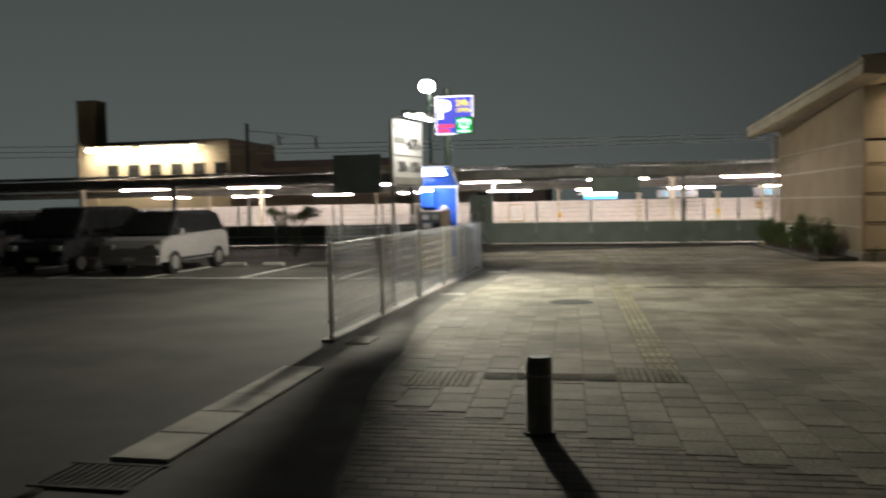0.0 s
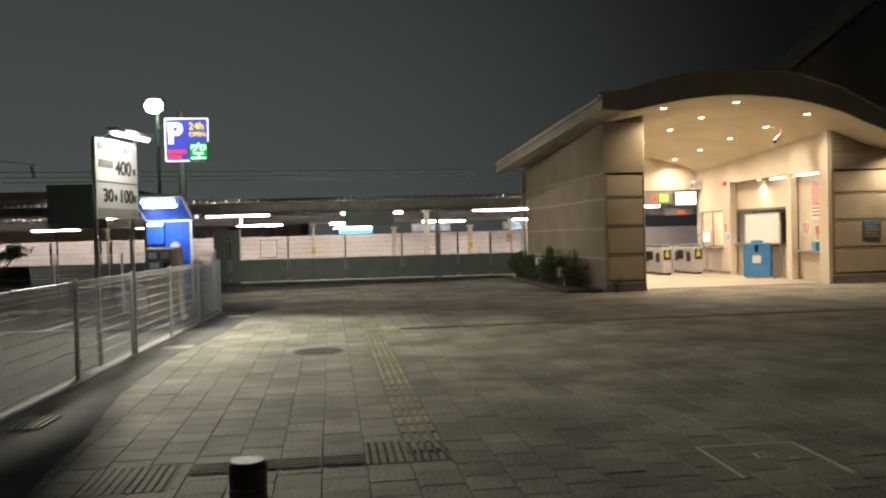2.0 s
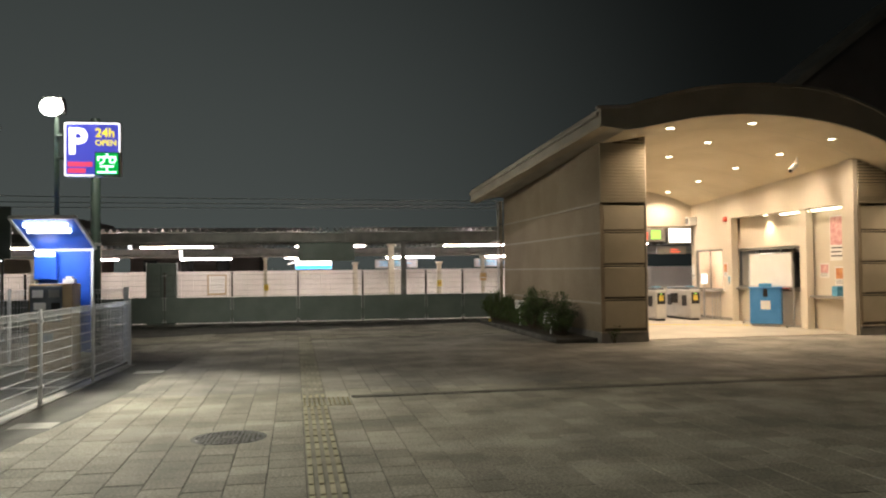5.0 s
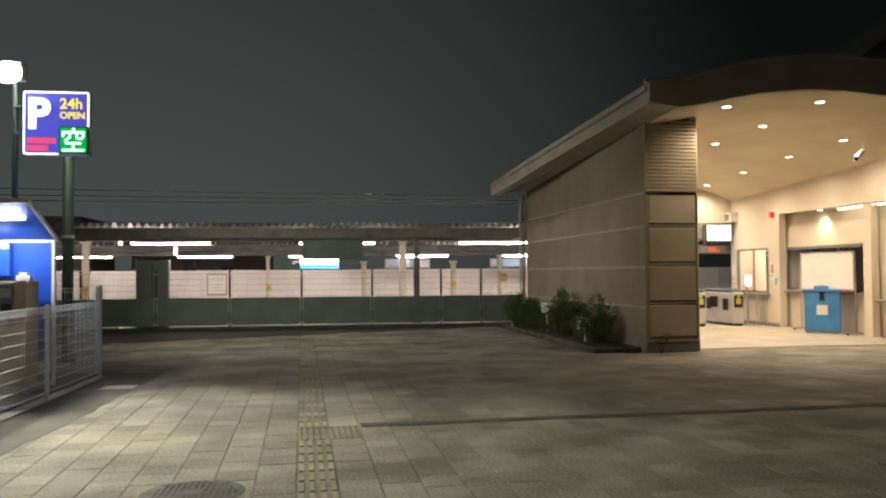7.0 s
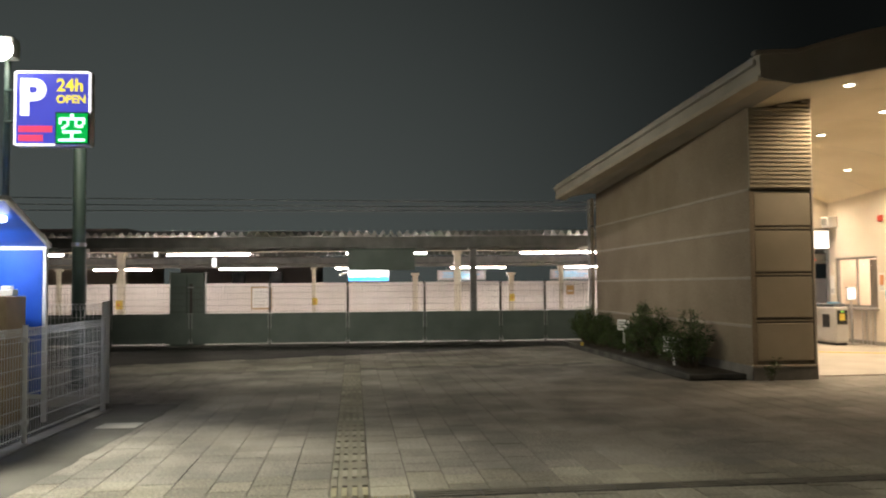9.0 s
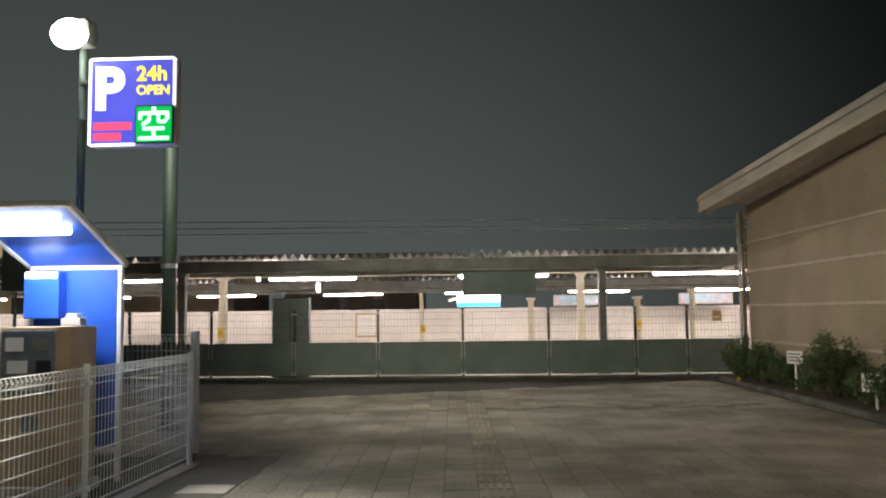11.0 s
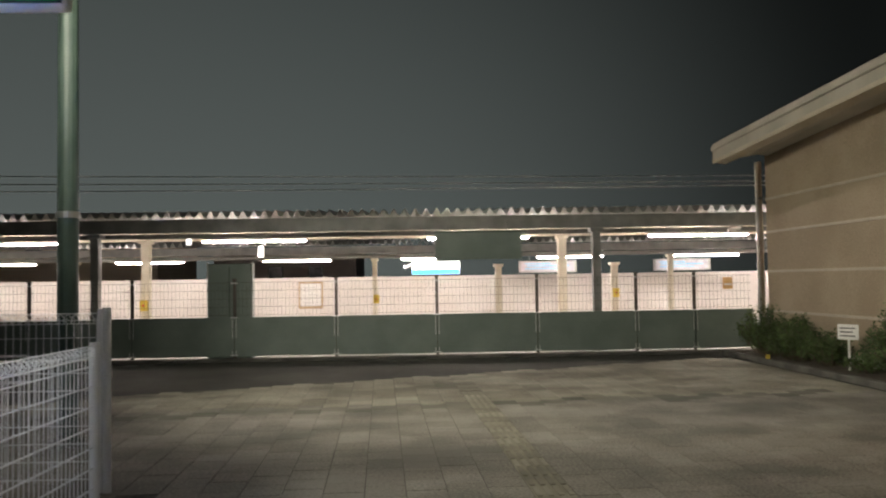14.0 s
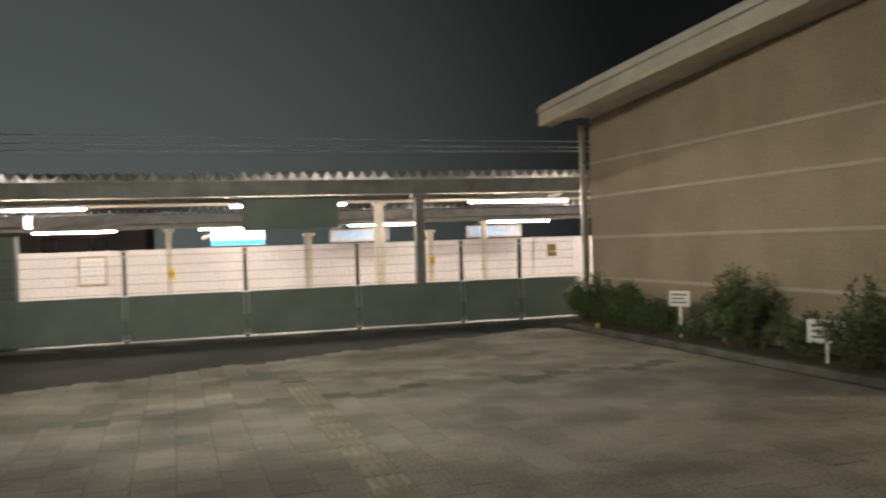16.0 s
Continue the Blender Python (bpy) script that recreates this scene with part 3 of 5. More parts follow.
# office room behind the windows
structure("office_room", B((2.2, 2.3, 2.0, 8.1, 0, 3), (0.45, 2.2, 2.0, 2.1, 0, 3), (0.2, 2.2, 7.95, 8.05, 0, 3), (0.2, 2.3, 2.0, 8.1, 3.04, 3.09), (0.45, 2.2, 5.65, 5.75, 0, 3)), M_HALL, "plain office room behind the counter window", "wall", H)


def window_frame(name, w0, w1, z0, z1, x, label, mullions, glass):
    t = thing(name, label, "window", H)
    t["kind"] = "structure"
    part("window_frame", B((x - 0.03, x + 0.05, w0, w0 + 0.05, z0, z1), (x - 0.03, x + 0.05, w1 - 0.05, w1, z0, z1), (x - 0.03, x + 0.05, w0 + 0.05, w1 - 0.05, z1 - 0.05, z1), (x - 0.03, x + 0.05, w0 + 0.05, w1 - 0.05, z0, z0 + 0.05)), M_PSTEEL, t)
    part("window_sill", B((x - 0.20, x + 0.06, w0 - 0.06, w1 + 0.06, z0 - 0.06, z0 - 0.004), bevel=0.01), M_SKIRT, t, "grey counter ledge")
    for k in range(mullions):
        w = w0 + (w1 - w0) * (k + 1) / (mullions + 1)
        part("mullion", B((x - 0.01, x + 0.03, w - 0.02, w + 0.02, z0 + 0.05, z1 - 0.05)), M_PSTEEL, t)
    p = part("pane", B((x + 0.01, x + 0.016, w0 + 0.05, w1 - 0.05, z0 + 0.05, z1 - 0.05)), glass, t)
    p.visible_shadow = False
    return t


M_GLASS = glass_mat("clear_glass", (0.95, 0.97, 0.97))
window_frame("window_1", 5.98, 7.66, 0.90, 2.14, 0.05, "lit ticket-office window with a grey frame and ledge", 1, M_GLASS)
window_frame("window_2", 2.42, 5.58, 1.00, 2.12, 0.32, "dark shop window with a grey frame and ledge", 2, M_GLASS)
single("partition_panel", B((0.9, 0.95, 6.75, 7.6, 0.8, 2.1), bevel=0.01), M_PSTEEL, "grey partition inside the ticket office", "partition", H)
single("office_desk", B((0.5, 1.1, 6.0, 7.6, 0.0, 0.8), bevel=0.02), M_TAN, "light wooden office desk", "desk", H)


for w, z, pw, ph, mt in ((6.15, 1.25, 0.3, 0.4, M_POSTER_R), (6.5, 1.35, 0.25, 0.3, M_POSTER_B), (6.3, 1.75, 0.5, 0.3, M_PAPER)):
    single("office_notice", B((2.185, 2.197, w, w + pw, z, z + ph), bevel=0.002), mt, "small paper notice on the lit office wall", "notice", H, "office notices")


def poster(name, m, w, h, face, label, bars=3):
    t = thing(name, label, "poster", m)
    part("sheet", B((-w / 2, w / 2, -0.008, 0.0, 0.0, h)), M_PAPER, t)
    part("picture", B((-w / 2 + 0.03, w / 2 - 0.03, -0.012, -0.0085, h * 0.35, h - 0.03)), face, t)
    for i in range(bars):
        z = h * 0.30 - i * h * 0.09
        part("text_bar", B((-w * 0.4, w * (0.38 - 0.1 * (i % 2)), -0.012, -0.0085, z - h * 0.03, z)), M_INK, t)
    return t


def on_office(x, w, z):
    return H @ pose(x, w, z, 0, 0, -90)


for w, z, pw, ph, mt, lab in ((5.80, 1.30, 0.22, 0.42, M_POSTER_R, "small orange notice on the ticket-office wall"), (5.62, 1.05, 0.16, 0.3, M_POSTER_B, "small blue notice on the ticket-office wall"),
                              (7.80, 1.2, 0.2, 0.5, M_PAPER, "white notice beside the ticket window")):
    poster("notice", on_office(-0.004, w, z), pw, ph, mt, lab)
for w, z, pw, ph, mt, lab in ((1.62, 1.30, 0.36, 0.36, M_POSTER_P, "pink notice in the recess"), (1.12, 1.72, 0.55, 1.1, M_POSTER_P, "large pale route map poster in the recess"),
                              (1.05, 1.12, 0.35, 0.45, M_POSTER_R, "small orange leaflet poster"), (2.25, 1.3, 0.16, 0.9, M_PAPER, "narrow white notice beside the dark window")):
    poster("poster", on_office(0.296, w, z), pw, ph, mt, lab)
single("leaflet_box", B((0.1, 0.28, 0.9, 1.12, 0.862, 1.1), bevel=0.02), M_POSTER_B, "light blue leaflet box on the recess ledge", "box", H)
single("recess_ledge", B((0.05, 0.296, 0.6, 1.9, 0.80, 0.86), bevel=0.01), M_SKIRT, "grey ledge in the recess", "ledge", H)

fr = thing("drinks_display", "lit blue display cabinet behind the dark window", "display", H @ pose(1.1, 4.9, 0.0))
part("cabinet", B((0.0, 0.5, -0.35, 0.35, 0.0, 2.0), bevel=0.02), M_GREYPLATE, fr)
for k in range(3):
    part("shelf_light", B((-0.012, -0.002, -0.28, 0.28, 1.12 + 0.27 * k, 1.30 + 0.27 * k)), G_SHELF, fr, "dim blue glowing shelf")
# white board on a wheeled steel stand, blue counter
wb = thing("white_board", "white board leaning before the dark window", "board", H @ pose(-0.02, 3.50, 0.012, 0, 0, -90))
part("panel", B((-0.98, 0.98, 0.0, 0.03, 1.06, 1.92), bevel=0.006), M_PAPER, wb)
part("frame", B((-1.01, 1.01, -0.01, 0.035, 1.02, 1.06), (-1.01, 1.01, -0.01, 0.035, 1.92, 1.95), (-1.01, -0.98, -0.01, 0.035, 1.06, 1.92), (0.98, 1.01, -0.01, 0.035, 1.06, 1.92)), M_STEEL, wb, "thin aluminium frame")
part("tray", B((-0.9, 0.9, -0.07, -0.011, 1.0, 1.02)), M_RED, wb, "red pen tray")
for sx in (-1.03, 1.03):
    leg = part("leg", B((sx - 0.015, sx + 0.015, 0.0, 0.03, 0.05, 1.7)), M_STEEL, wb)
    part("foot", B((sx - 0.02, sx + 0.02, -0.22, 0.2, 0.03, 0.06), bevel=0.006), M_STEEL, leg)
    part("caster", R(((sx - 0.012, -0.2, 0.025), (sx + 0.012, -0.2, 0.025), 0.025, 12)), M_BLACK, leg)
ct = thing("blue_counter", "bright blue reception counter with a white notice", "counter", H @ pose(-0.42, 3.10, 0.012, 0, 0, 52))
part("body", B((0.0, 0.40, -0.39, 0.39, 0.06, 1.0), bevel=0.015), M_BLUE, ct)
part("top", B((-0.03, 0.43, -0.42, 0.42, 1.0, 1.04), bevel=0.012), M_BLUE, ct, "blue counter top")
part("plinth", B((0.03, 0.37, -0.36, 0.36, 0.0, 0.06)), M_STEEL, ct, "steel plinth")
part("notice", B((-0.008, -0.001, -0.12, 0.12, 0.45, 0.68)), M_PAPER, ct, "white paper notice")
part("slot", B((-0.008, -0.001, -0.055, 0.055, 0.78, 0.995)), M_BLACK, ct, "dark opening")
tb = thing("tissue_box", "blue and white box on the counter", "box", H @ pose(-0.28, 3.32, 1.055, 0, 0, 52))
part("carton", B((-0.1, 0.1, -0.16, 0.16, 0.0, 0.09), bevel=0.008), M_POSTER_B, tb)
part("tissue", B((-0.03, 0.03, -0.06, 0.06, 0.09, 0.13), bevel=0.01), M_PAPER, tb)
single("fire_bell", B((-0.08, -0.002, 5.68, 5.82, 2.95, 3.1), bevel=0.02), M_RED, "red alarm box on the hall wall", "alarm", H)
spk = thing("loudspeaker", "white box loudspeaker on the back corner wall", "loudspeaker", H)
part("body", B((-0.28, -0.004, 7.5, 7.8, 2.95, 3.22), bevel=0.02), M_WHITE, spk)
part("grille", B((-0.292, -0.282, 7.54, 7.76, 2.99, 3.18)), M_PSTEEL, spk, "grey grille")

cm = thing("security_camera", "white security camera hanging from the hall ceiling", "camera", S @ pose(5.55, 1.25, low_at(5.55, 1.25) - 0.015))
part("bracket", R(((0, 0, 0), (0, 0, -0.16), 0.02, 10), ((0, 0, -0.15), (-0.12, -0.05, -0.24), 0.018, 10)), M_WHITE, cm)
part("housing", R(((-0.05, -0.03, -0.18), (-0.26, -0.12, -0.34), 0.06, 14)), M_WHITE, cm)
part("lens", R(((-0.262, -0.121, -0.342), (-0.275, -0.127, -0.352), 0.045, 14)), M_BLACK, cm, "dark lens")

# downlights
dl = None
for u, v in DOWN:
    m = S @ pose(u, v, low_at(u, v) - 0.017)
    if dl is None:
        dl = thing("downlight", "round recessed downlight, lit warm white", "ceiling light", m, "ceiling downlights")
        bm = R(((0, 0, 0.005), (0, 0, -0.012), 0.10, 20))
        part("ring", bm, M_WHITE, dl)
        part("lens", R(((0, 0, -0.0125), (0, 0, -0.018), 0.075, 20)), G_DOWN, dl, "glowing lens")
    else:
        copy_thing(dl, m)
sp = thing("recess_spot", "lit spotlight under the recess ceiling", "ceiling light", H @ pose(0.16, 3.94, 3.036))
part("ring", R(((0, 0, 0), (0, 0, -0.02), 0.07, 18)), M_WHITE, sp)
part("lens", R(((0, 0, -0.0205), (0, 0, -0.03), 0.055, 18)), G_DOWN, sp)
for w in (2.55, 1.2):
    fl = thing("recess_tube", "lit fluorescent tube under the recess ceiling", "ceiling light", H @ pose(0.1, w, 3.02), "recess tubes")
    part("casing", B((-0.05, 0.05, -0.62, 0.62, -0.02, 0.008)), M_WHITE, fl)
    part("tube", R(((0, -0.6, -0.04), (0, 0.6, -0.04), 0.018, 10)), G_DOWN, fl, "glowing tube")


def ticket_gate(m):
    t = thing("ticket_gate", "steel ticket gate cabinet with a dark top and yellow stripes", "ticket gate", m, "ticket gates")
    part("cabinet", B((-0.17, 0.17, -0.85, 0.85, 0.06, 0.92), bevel=0.04), M_GATE, t)
    part("plinth", B((-0.14, 0.14, -0.8, 0.8, 0.0, 0.06)), M_BLACK, t, "black plinth")
    part("top_cover", B((-0.16, 0.16, -0.75, 0.75, 0.92, 1.0), bevel=0.03), M_GREYPLATE, t, "dark blue-grey top cover")
    part("reader", B((-0.10, 0.10, -0.62, -0.36, 1.0, 1.03), bevel=0.01), M_POSTER_B, t, "blue card reader")
    part("flap", B((-0.40, -0.17, -0.06, 0.0, 0.5, 0.8), bevel=0.02), M_BLACK, t, "dark closing flap")
    for y in (-0.62, 0.35):
        part("side_panel", B((-0.178, -0.171, y, y + 0.30, 0.42, 0.74), bevel=0.002), M_BLACK, t, "dark sensor panel on the side")
    part("end_plate", B((-0.13, 0.13, -0.858, -0.851, 0.50, 0.84), bevel=0.002), M_BLACK, t, "black end plate")
    part("arrow_mark", B((-0.07, 0.07, -0.863, -0.8585, 0.60, 0.76), bevel=0.002), M_YELLOW, t, "yellow arrow mark")
    part("gate_lamp", B((-0.03, 0.03, -0.863, -0.8585, 0.79, 0.82), bevel=0.002), G_EXITGREEN, t, "small green entry lamp")
    part("side_label", B((0.171, 0.175, -0.3, 0.05, 0.55, 0.72)), M_PAPER, t, "white label on the cabinet side")
    return t


g1 = ticket_gate(S @ pose(5.35, 6.95, 0.012))
copy_thing(g1, S @ pose(4.25, 6.95, 0.012))
copy_thing(g1, S @ pose(3.15, 6.95, 0.012))
mon = thing("fare_terminal", "tilted bright screen on a slim stand by the gates", "screen", S @ pose(5.85, 6.5, 0.012))
part("stand", R(((0, 0, 0), (0, 0, 1.1), 0.03, 12)), M_STEEL, mon)
part("base", R(((0, 0, 0), (0, 0, 0.02), 0.18, 18)), M_STEEL, mon)
part("casing", B((-0.12, 0.12, -0.03, 0.03, 1.06, 1.40), bevel=0.015), M_WHITE, mon)
part("screen", B((-0.09, 0.09, -0.036, -0.031, 1.10, 1.36)), G_SCREEN, mon, "glowing screen")
for i in range(4):
    single("guard_rail", R(((6.05, 5.9 + i * 0.16, 0.0), (6.05, 5.9 + i * 0.16, 0.85), 0.013, 8)), M_STEEL, "thin steel guard rail post by the office", "rail", S, "guard rail posts")
# signs over the gates
bx = thing("departure_board", "lit white sign box over the ticket gates", "sign", S @ pose(5.68, 7.79, 2.38))
part("casing", B((-0.40, 0.40, -0.1, 0.1, 0.0, 0.50), bevel=0.02), M_PSTEEL, bx)
part("face", B((-0.37, 0.37, -0.106, -0.101, 0.03, 0.47)), G_EXIT, bx, "glowing white face")
bx = thing("exit_sign", "hanging sign with lit red and green panels", "sign", S @ pose(4.2, 7.81, 2.44))
part("casing", B((-0.75, 0.98, -0.08, 0.08, 0.0, 0.42), bevel=0.02), M_SKIRT, bx)
part("red_face", B((0.26, 0.40, -0.086, -0.081, 0.06, 0.30)), G_EXITRED, bx, "glowing red panel")
part("green_face", B((0.52, 0.84, -0.086, -0.081, 0.08, 0.36)), G_EXITGREEN, bx, "glowing green panel")
bx = thing("train_indicator", "dark hanging display with red lettering bars", "sign", S @ pose(5.45, 7.85, 2.02))
part("casing", B((-0.5, 0.5, -0.05, 0.05, 0.02, 0.24), bevel=0.02), M_PSTEEL, bx)
for k in range(2):
    part("text_bar", B((-0.05, 0.30 - 0.1 * k, -0.056, -0.051, 0.07 + 0.075 * k, 0.105 + 0.075 * k)), G_EXITRED, bx, "glowing red bar")
for sx in (-0.4, 0.4):
    part("hanger", R(((sx, 0.04, 0.22), (sx, 0.04, 0.9), 0.012, 8)), M_PSTEEL, bx)
pq = thing("wall_plaque", "dark metal information plaque on the station front", "plaque", S @ pose(7.33, -0.006, 1.17))
part("plate", B((-0.26, 0.26, -0.03, 0.0, 0.0, 0.48), bevel=0.008), M_GREYPLATE, pq)
part("heading", B((-0.22, 0.22, -0.034, -0.0305, 0.38, 0.43)), M_POSTER_B, pq, "blue heading bar")
for k in range(4):
    part("text_bar", B((-0.2, 0.2 - 0.07 * (k % 2), -0.034, -0.0305, 0.06 + 0.08 * k, 0.085 + 0.08 * k)), M_MOULD, pq)

# planter by the side wall
pl = thing("planter", "low concrete-edged planting bed along the side wall", "planter", S)
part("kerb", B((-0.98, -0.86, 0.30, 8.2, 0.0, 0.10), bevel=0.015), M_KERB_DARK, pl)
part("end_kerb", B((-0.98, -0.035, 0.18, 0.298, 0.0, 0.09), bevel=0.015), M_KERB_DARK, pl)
part("soil", B((-0.858, -0.035, 0.30, 8.2, 0.0, 0.08)), M_SOIL, pl, "dark soil")


def leaf(bm, p, a, k, rnd):
    """One folded leaf at p along a."""
    b = a.orthogonal().normalized()
    b.rotate(Matrix.Rotation(rnd.uniform(0, 6.28), 3, a))
    side = a.cross(b)
    v = [bm.verts.new(p + x) for x in (Vector((0, 0, 0)), a * k * 0.9 - b * k * 0.42 + side * k * 0.12, a * k * 2.0, a * k * 0.9 + b * k * 0.42 + side * k * 0.12)]
    bm.faces.new((v[0], v[1], v[2]))
    bm.faces.new((v[0], v[2], v[3]))


def shoots(wood, green, rnd, base, rx, ry, h, count, leaves, size):
    """Leafy shoots that rise from the base, bend outwards and carry leaves on their upper part and side twigs."""
    for _ in range(count):
        a = rnd.uniform(0, 6.283)
        out = rnd.random() ** 0.6
        tip = base + Vector((math.cos(a) * rx * out, math.sin(a) * ry * out, h * (1.0 - 0.55 * out ** 2) * rnd.uniform(0.62, 1.12)))
        root = base + Vector((math.cos(a) * rx * 0.25 * out, math.sin(a) * ry * 0.45 * out, 0.0))
        mid = root.lerp(tip, 0.55) + Vector((rnd.gauss(0, 0.03), rnd.gauss(0, 0.04), 0.06 * h))
        rod(wood, root, mid, 0.008, 5, 0.006)
        rod(wood, mid, tip, 0.006, 5, 0.002)
        for _ in range(leaves):
            f = rnd.random() ** 0.7
            p = root.lerp(mid, 0.35 + 0.65 * f / 0.5) if f < 0.5 else mid.lerp(tip, (f - 0.5) / 0.5)
            d = Vector((rnd.gauss(0, 1), rnd.gauss(0, 1), rnd.gauss(0.35, 0.7))).normalized()
            p = p + d * abs(rnd.gauss(0, 0.045))
            if p.z > base.z + 0.02:
                leaf(green, p, d, size * rnd.uniform(0.6, 1.3), rnd)


def shrub(m, rx, ry, h, n, seed, label, name="shrub"):
    rnd = random.Random(seed)
    t = thing(name, label, "shrub", m, "shrubs in the bed")
    wood, green = bmesh.new(), bmesh.new()
    count = max(4, n // 70)
    shoots(wood, green, rnd, Vector((0, 0, 0.0)), rx, ry, h, count, max(18, int(n * 1.15 / count)), 0.027)
    part("branch_work", wood, M_TWIG, t)
    part("leaves", green, M_LEAF, t)
    return t


shrub(S @ pose(-0.50, 7.35, 0.07), 0.50, 0.75, 0.88, 6000, 1, "dense green azalea bush in the planting bed")
shrub(S @ pose(-0.48, 6.25, 0.07), 0.48, 0.72, 0.78, 5200, 2, "dense green azalea bush in the planting bed")
shrub(S @ pose(-0.45, 5.35, 0.07), 0.38, 0.45, 0.52, 2200, 9, "small green azalea bush in the planting bed")
shrub(S @ pose(-0.45, 3.35, 0.07), 0.48, 0.78, 1.08, 5600, 3, "taller green shrub in the planting bed")
shrub(S @ pose(-0.42, 4.35, 0.07), 0.32, 0.40, 0.36, 900, 4, "low sparse green shrub in the planting bed")
shrub(S @ pose(-0.50, 1.30, 0.07), 0.44, 0.55, 0.90, 2600, 5, "loose dark green shrub at the end of the bed")
shrub(S @ pose(-0.42, 2.25, 0.07), 0.38, 0.55, 0.52, 1800, 6, "low sparse green shrub in the planting bed")
shrub(S @ pose(0.22, -0.12, 0.0), 0.10, 0.06, 0.5, 90, 8, "thin weed growing at the wall foot", "weed")


def stake_sign(m, w, h, z, label):
    t = thing("garden_sign", label, "sign", m, "signs in the bed")
    part("stake", B((-0.015, 0.015, 0.0, 0.02, 0.0, z + 0.05)), M_WHITE, t)
    part("plate", B((-w / 2, w / 2, -0.012, 0.0, z, z + h), bevel=0.004), M_PAPER, t)
    for k in range(3):
        part("text_bar", B((-w * 0.38, w * (0.36 - 0.12 * (k % 2)), -0.016, -0.0125, z + h * (0.2 + 0.25 * k), z + h * (0.3 + 0.25 * k))), M_PSTEEL, t)


stake_sign(S @ pose(-0.52, 4.66, 0.07, 0, 0, -62), 0.33, 0.23, 0.47, "white notice on a stake in the planting bed")
stake_sign(S @ pose(-0.60, 1.75, 0.07, 0, 0, -62), 0.42, 0.27, 0.24, "white notice on a short stake in the planting bed")
single("ball", R(((-0.93, 6.4, 0.10), (-0.93, 6.4, 0.17), 0.035, 12)), M_YELLOW, "small yellow cup on the planter kerb", "cup", S)
single("steel_pipe", R(((-0.22, 8.12, 0.0), (-0.22, 8.12, 3.72), 0.03, 12)), M_STEEL, "thin steel pipe at the station corner", "pipe", S)
dp = thing("downpipe", "slim pale downpipe at the far corner of the station", "pipe", S)
part("pipe", R(((-0.08, 8.28, 0.0), (-0.08, 8.28, 3.75), 0.045, 12)), M_MOULD, dp)
part("bracket", B((-0.14, -0.02, 8.23, 8.33, 3.0, 3.06), bevel=0.008), M_PSTEEL, dp)

# ---- platform behind the fence ----
structure("platform_floor", B((-60, 30, 30.85, 46.0, -0.015, 0.03)), M_PLATFLOOR, "pale concrete platform", "platform")
ww = structure("wall_white", B((-60, 30, 42.6, 42.75, 0.0, 1.68)), M_WHITEWALL, "white panel wall behind the far platform", "wall")
for i in range(40):
    x = -58 + i * 2.0
    part("wall_rib", B((x, x + 0.05, 42.57, 42.598, 0.0, 1.70)), M_WHITEWALL, ww)
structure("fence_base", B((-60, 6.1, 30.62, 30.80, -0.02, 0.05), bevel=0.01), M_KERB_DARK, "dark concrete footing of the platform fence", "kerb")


def fence_bay(x0, x1):
    """One bay of the platform fence: post, green board below, wire mesh above."""
    t = thing("platform_fence", "bronze mesh fence bay with a dark green board", "fence", pose(x0, 30.70, 0.0), "platform fence bays")
    w = x1 - x0
    p = part("post", B((-0.03, 0.03, -0.03, 0.03, 0.0, 1.60), bevel=0.006), M_MESH, t)
    part("post_cap", B((-0.045, 0.045, -0.045, 0.045, 1.60, 1.62), bevel=0.004), M_MESH, p)
    for z in (0.84, 0.10, 1.52):
        part("clamp", B((-0.07, 0.07, -0.066, -0.031, z, z + 0.022)), M_STEEL, p)
    part("board", B((0.006, w - 0.006, -0.052, -0.036, 0.09, 0.86), bevel=0.003), M_BOARD, t, "dark green board")
    # pale strips on the board paint in the lit gaps beside the posts
    for e in (0.035, w - 0.035):
        for z0, z1 in ((0.12, 0.20), (0.46, 0.82)):
            part("lit_gap_strip", B((e - 0.007, e + 0.007, -0.058, -0.0525, z0, z1), bevel=0.002), M_STEEL, t, "bright strip standing in for the lit gap between boards")
    bm = bmesh.new()
    n = max(2, int(w / 0.075))
    for i in range(1, n):
        x = w * i / n
        box(bm, x - 0.0022, x + 0.0022, -0.0022, 0.0022, 0.88, 1.56)
    for z in (0.90, 1.06, 1.22, 1.38, 1.54):
        box(bm, 0.03, w - 0.03, -0.007, -0.0024, z - 0.003, z + 0.003)
    part("mesh", bm, M_MESH, t, "thin wire mesh")
    return t


bay = fence_bay(-2.364, -0.366)
for x in (-4.364, -0.366, 1.637):
    copy_thing(bay, pose(x, 30.70, 0.0))
for k in range(13):
    copy_thing(bay, pose(-6.364 - 2.0 * k, 30.70, 0.0))
half = fence_bay(3.636, 4.82)
copy_thing(half, pose(4.82, 30.70, 0.0))
gt = thing("green_cabinet", "tall dark green cabinet standing at the platform fence", "cabinet", pose(-4.48, 30.86, 0.0))
part("body", B((-0.42, 0.42, -0.12, 0.2, 0.0, 1.92), bevel=0.015), M_BOARD, gt)
part("door_edge", B((-0.01, 0.01, -0.126, -0.121, 0.1, 1.85)), M_POLE, gt)
part("side_post", B((-0.47, -0.43, -0.02, 0.02, 0.0, 1.95), (0.43, 0.47, -0.02, 0.02, 0.0, 1.95)), M_STEEL, gt)

# canopies: folded sheet roof on beams and columns


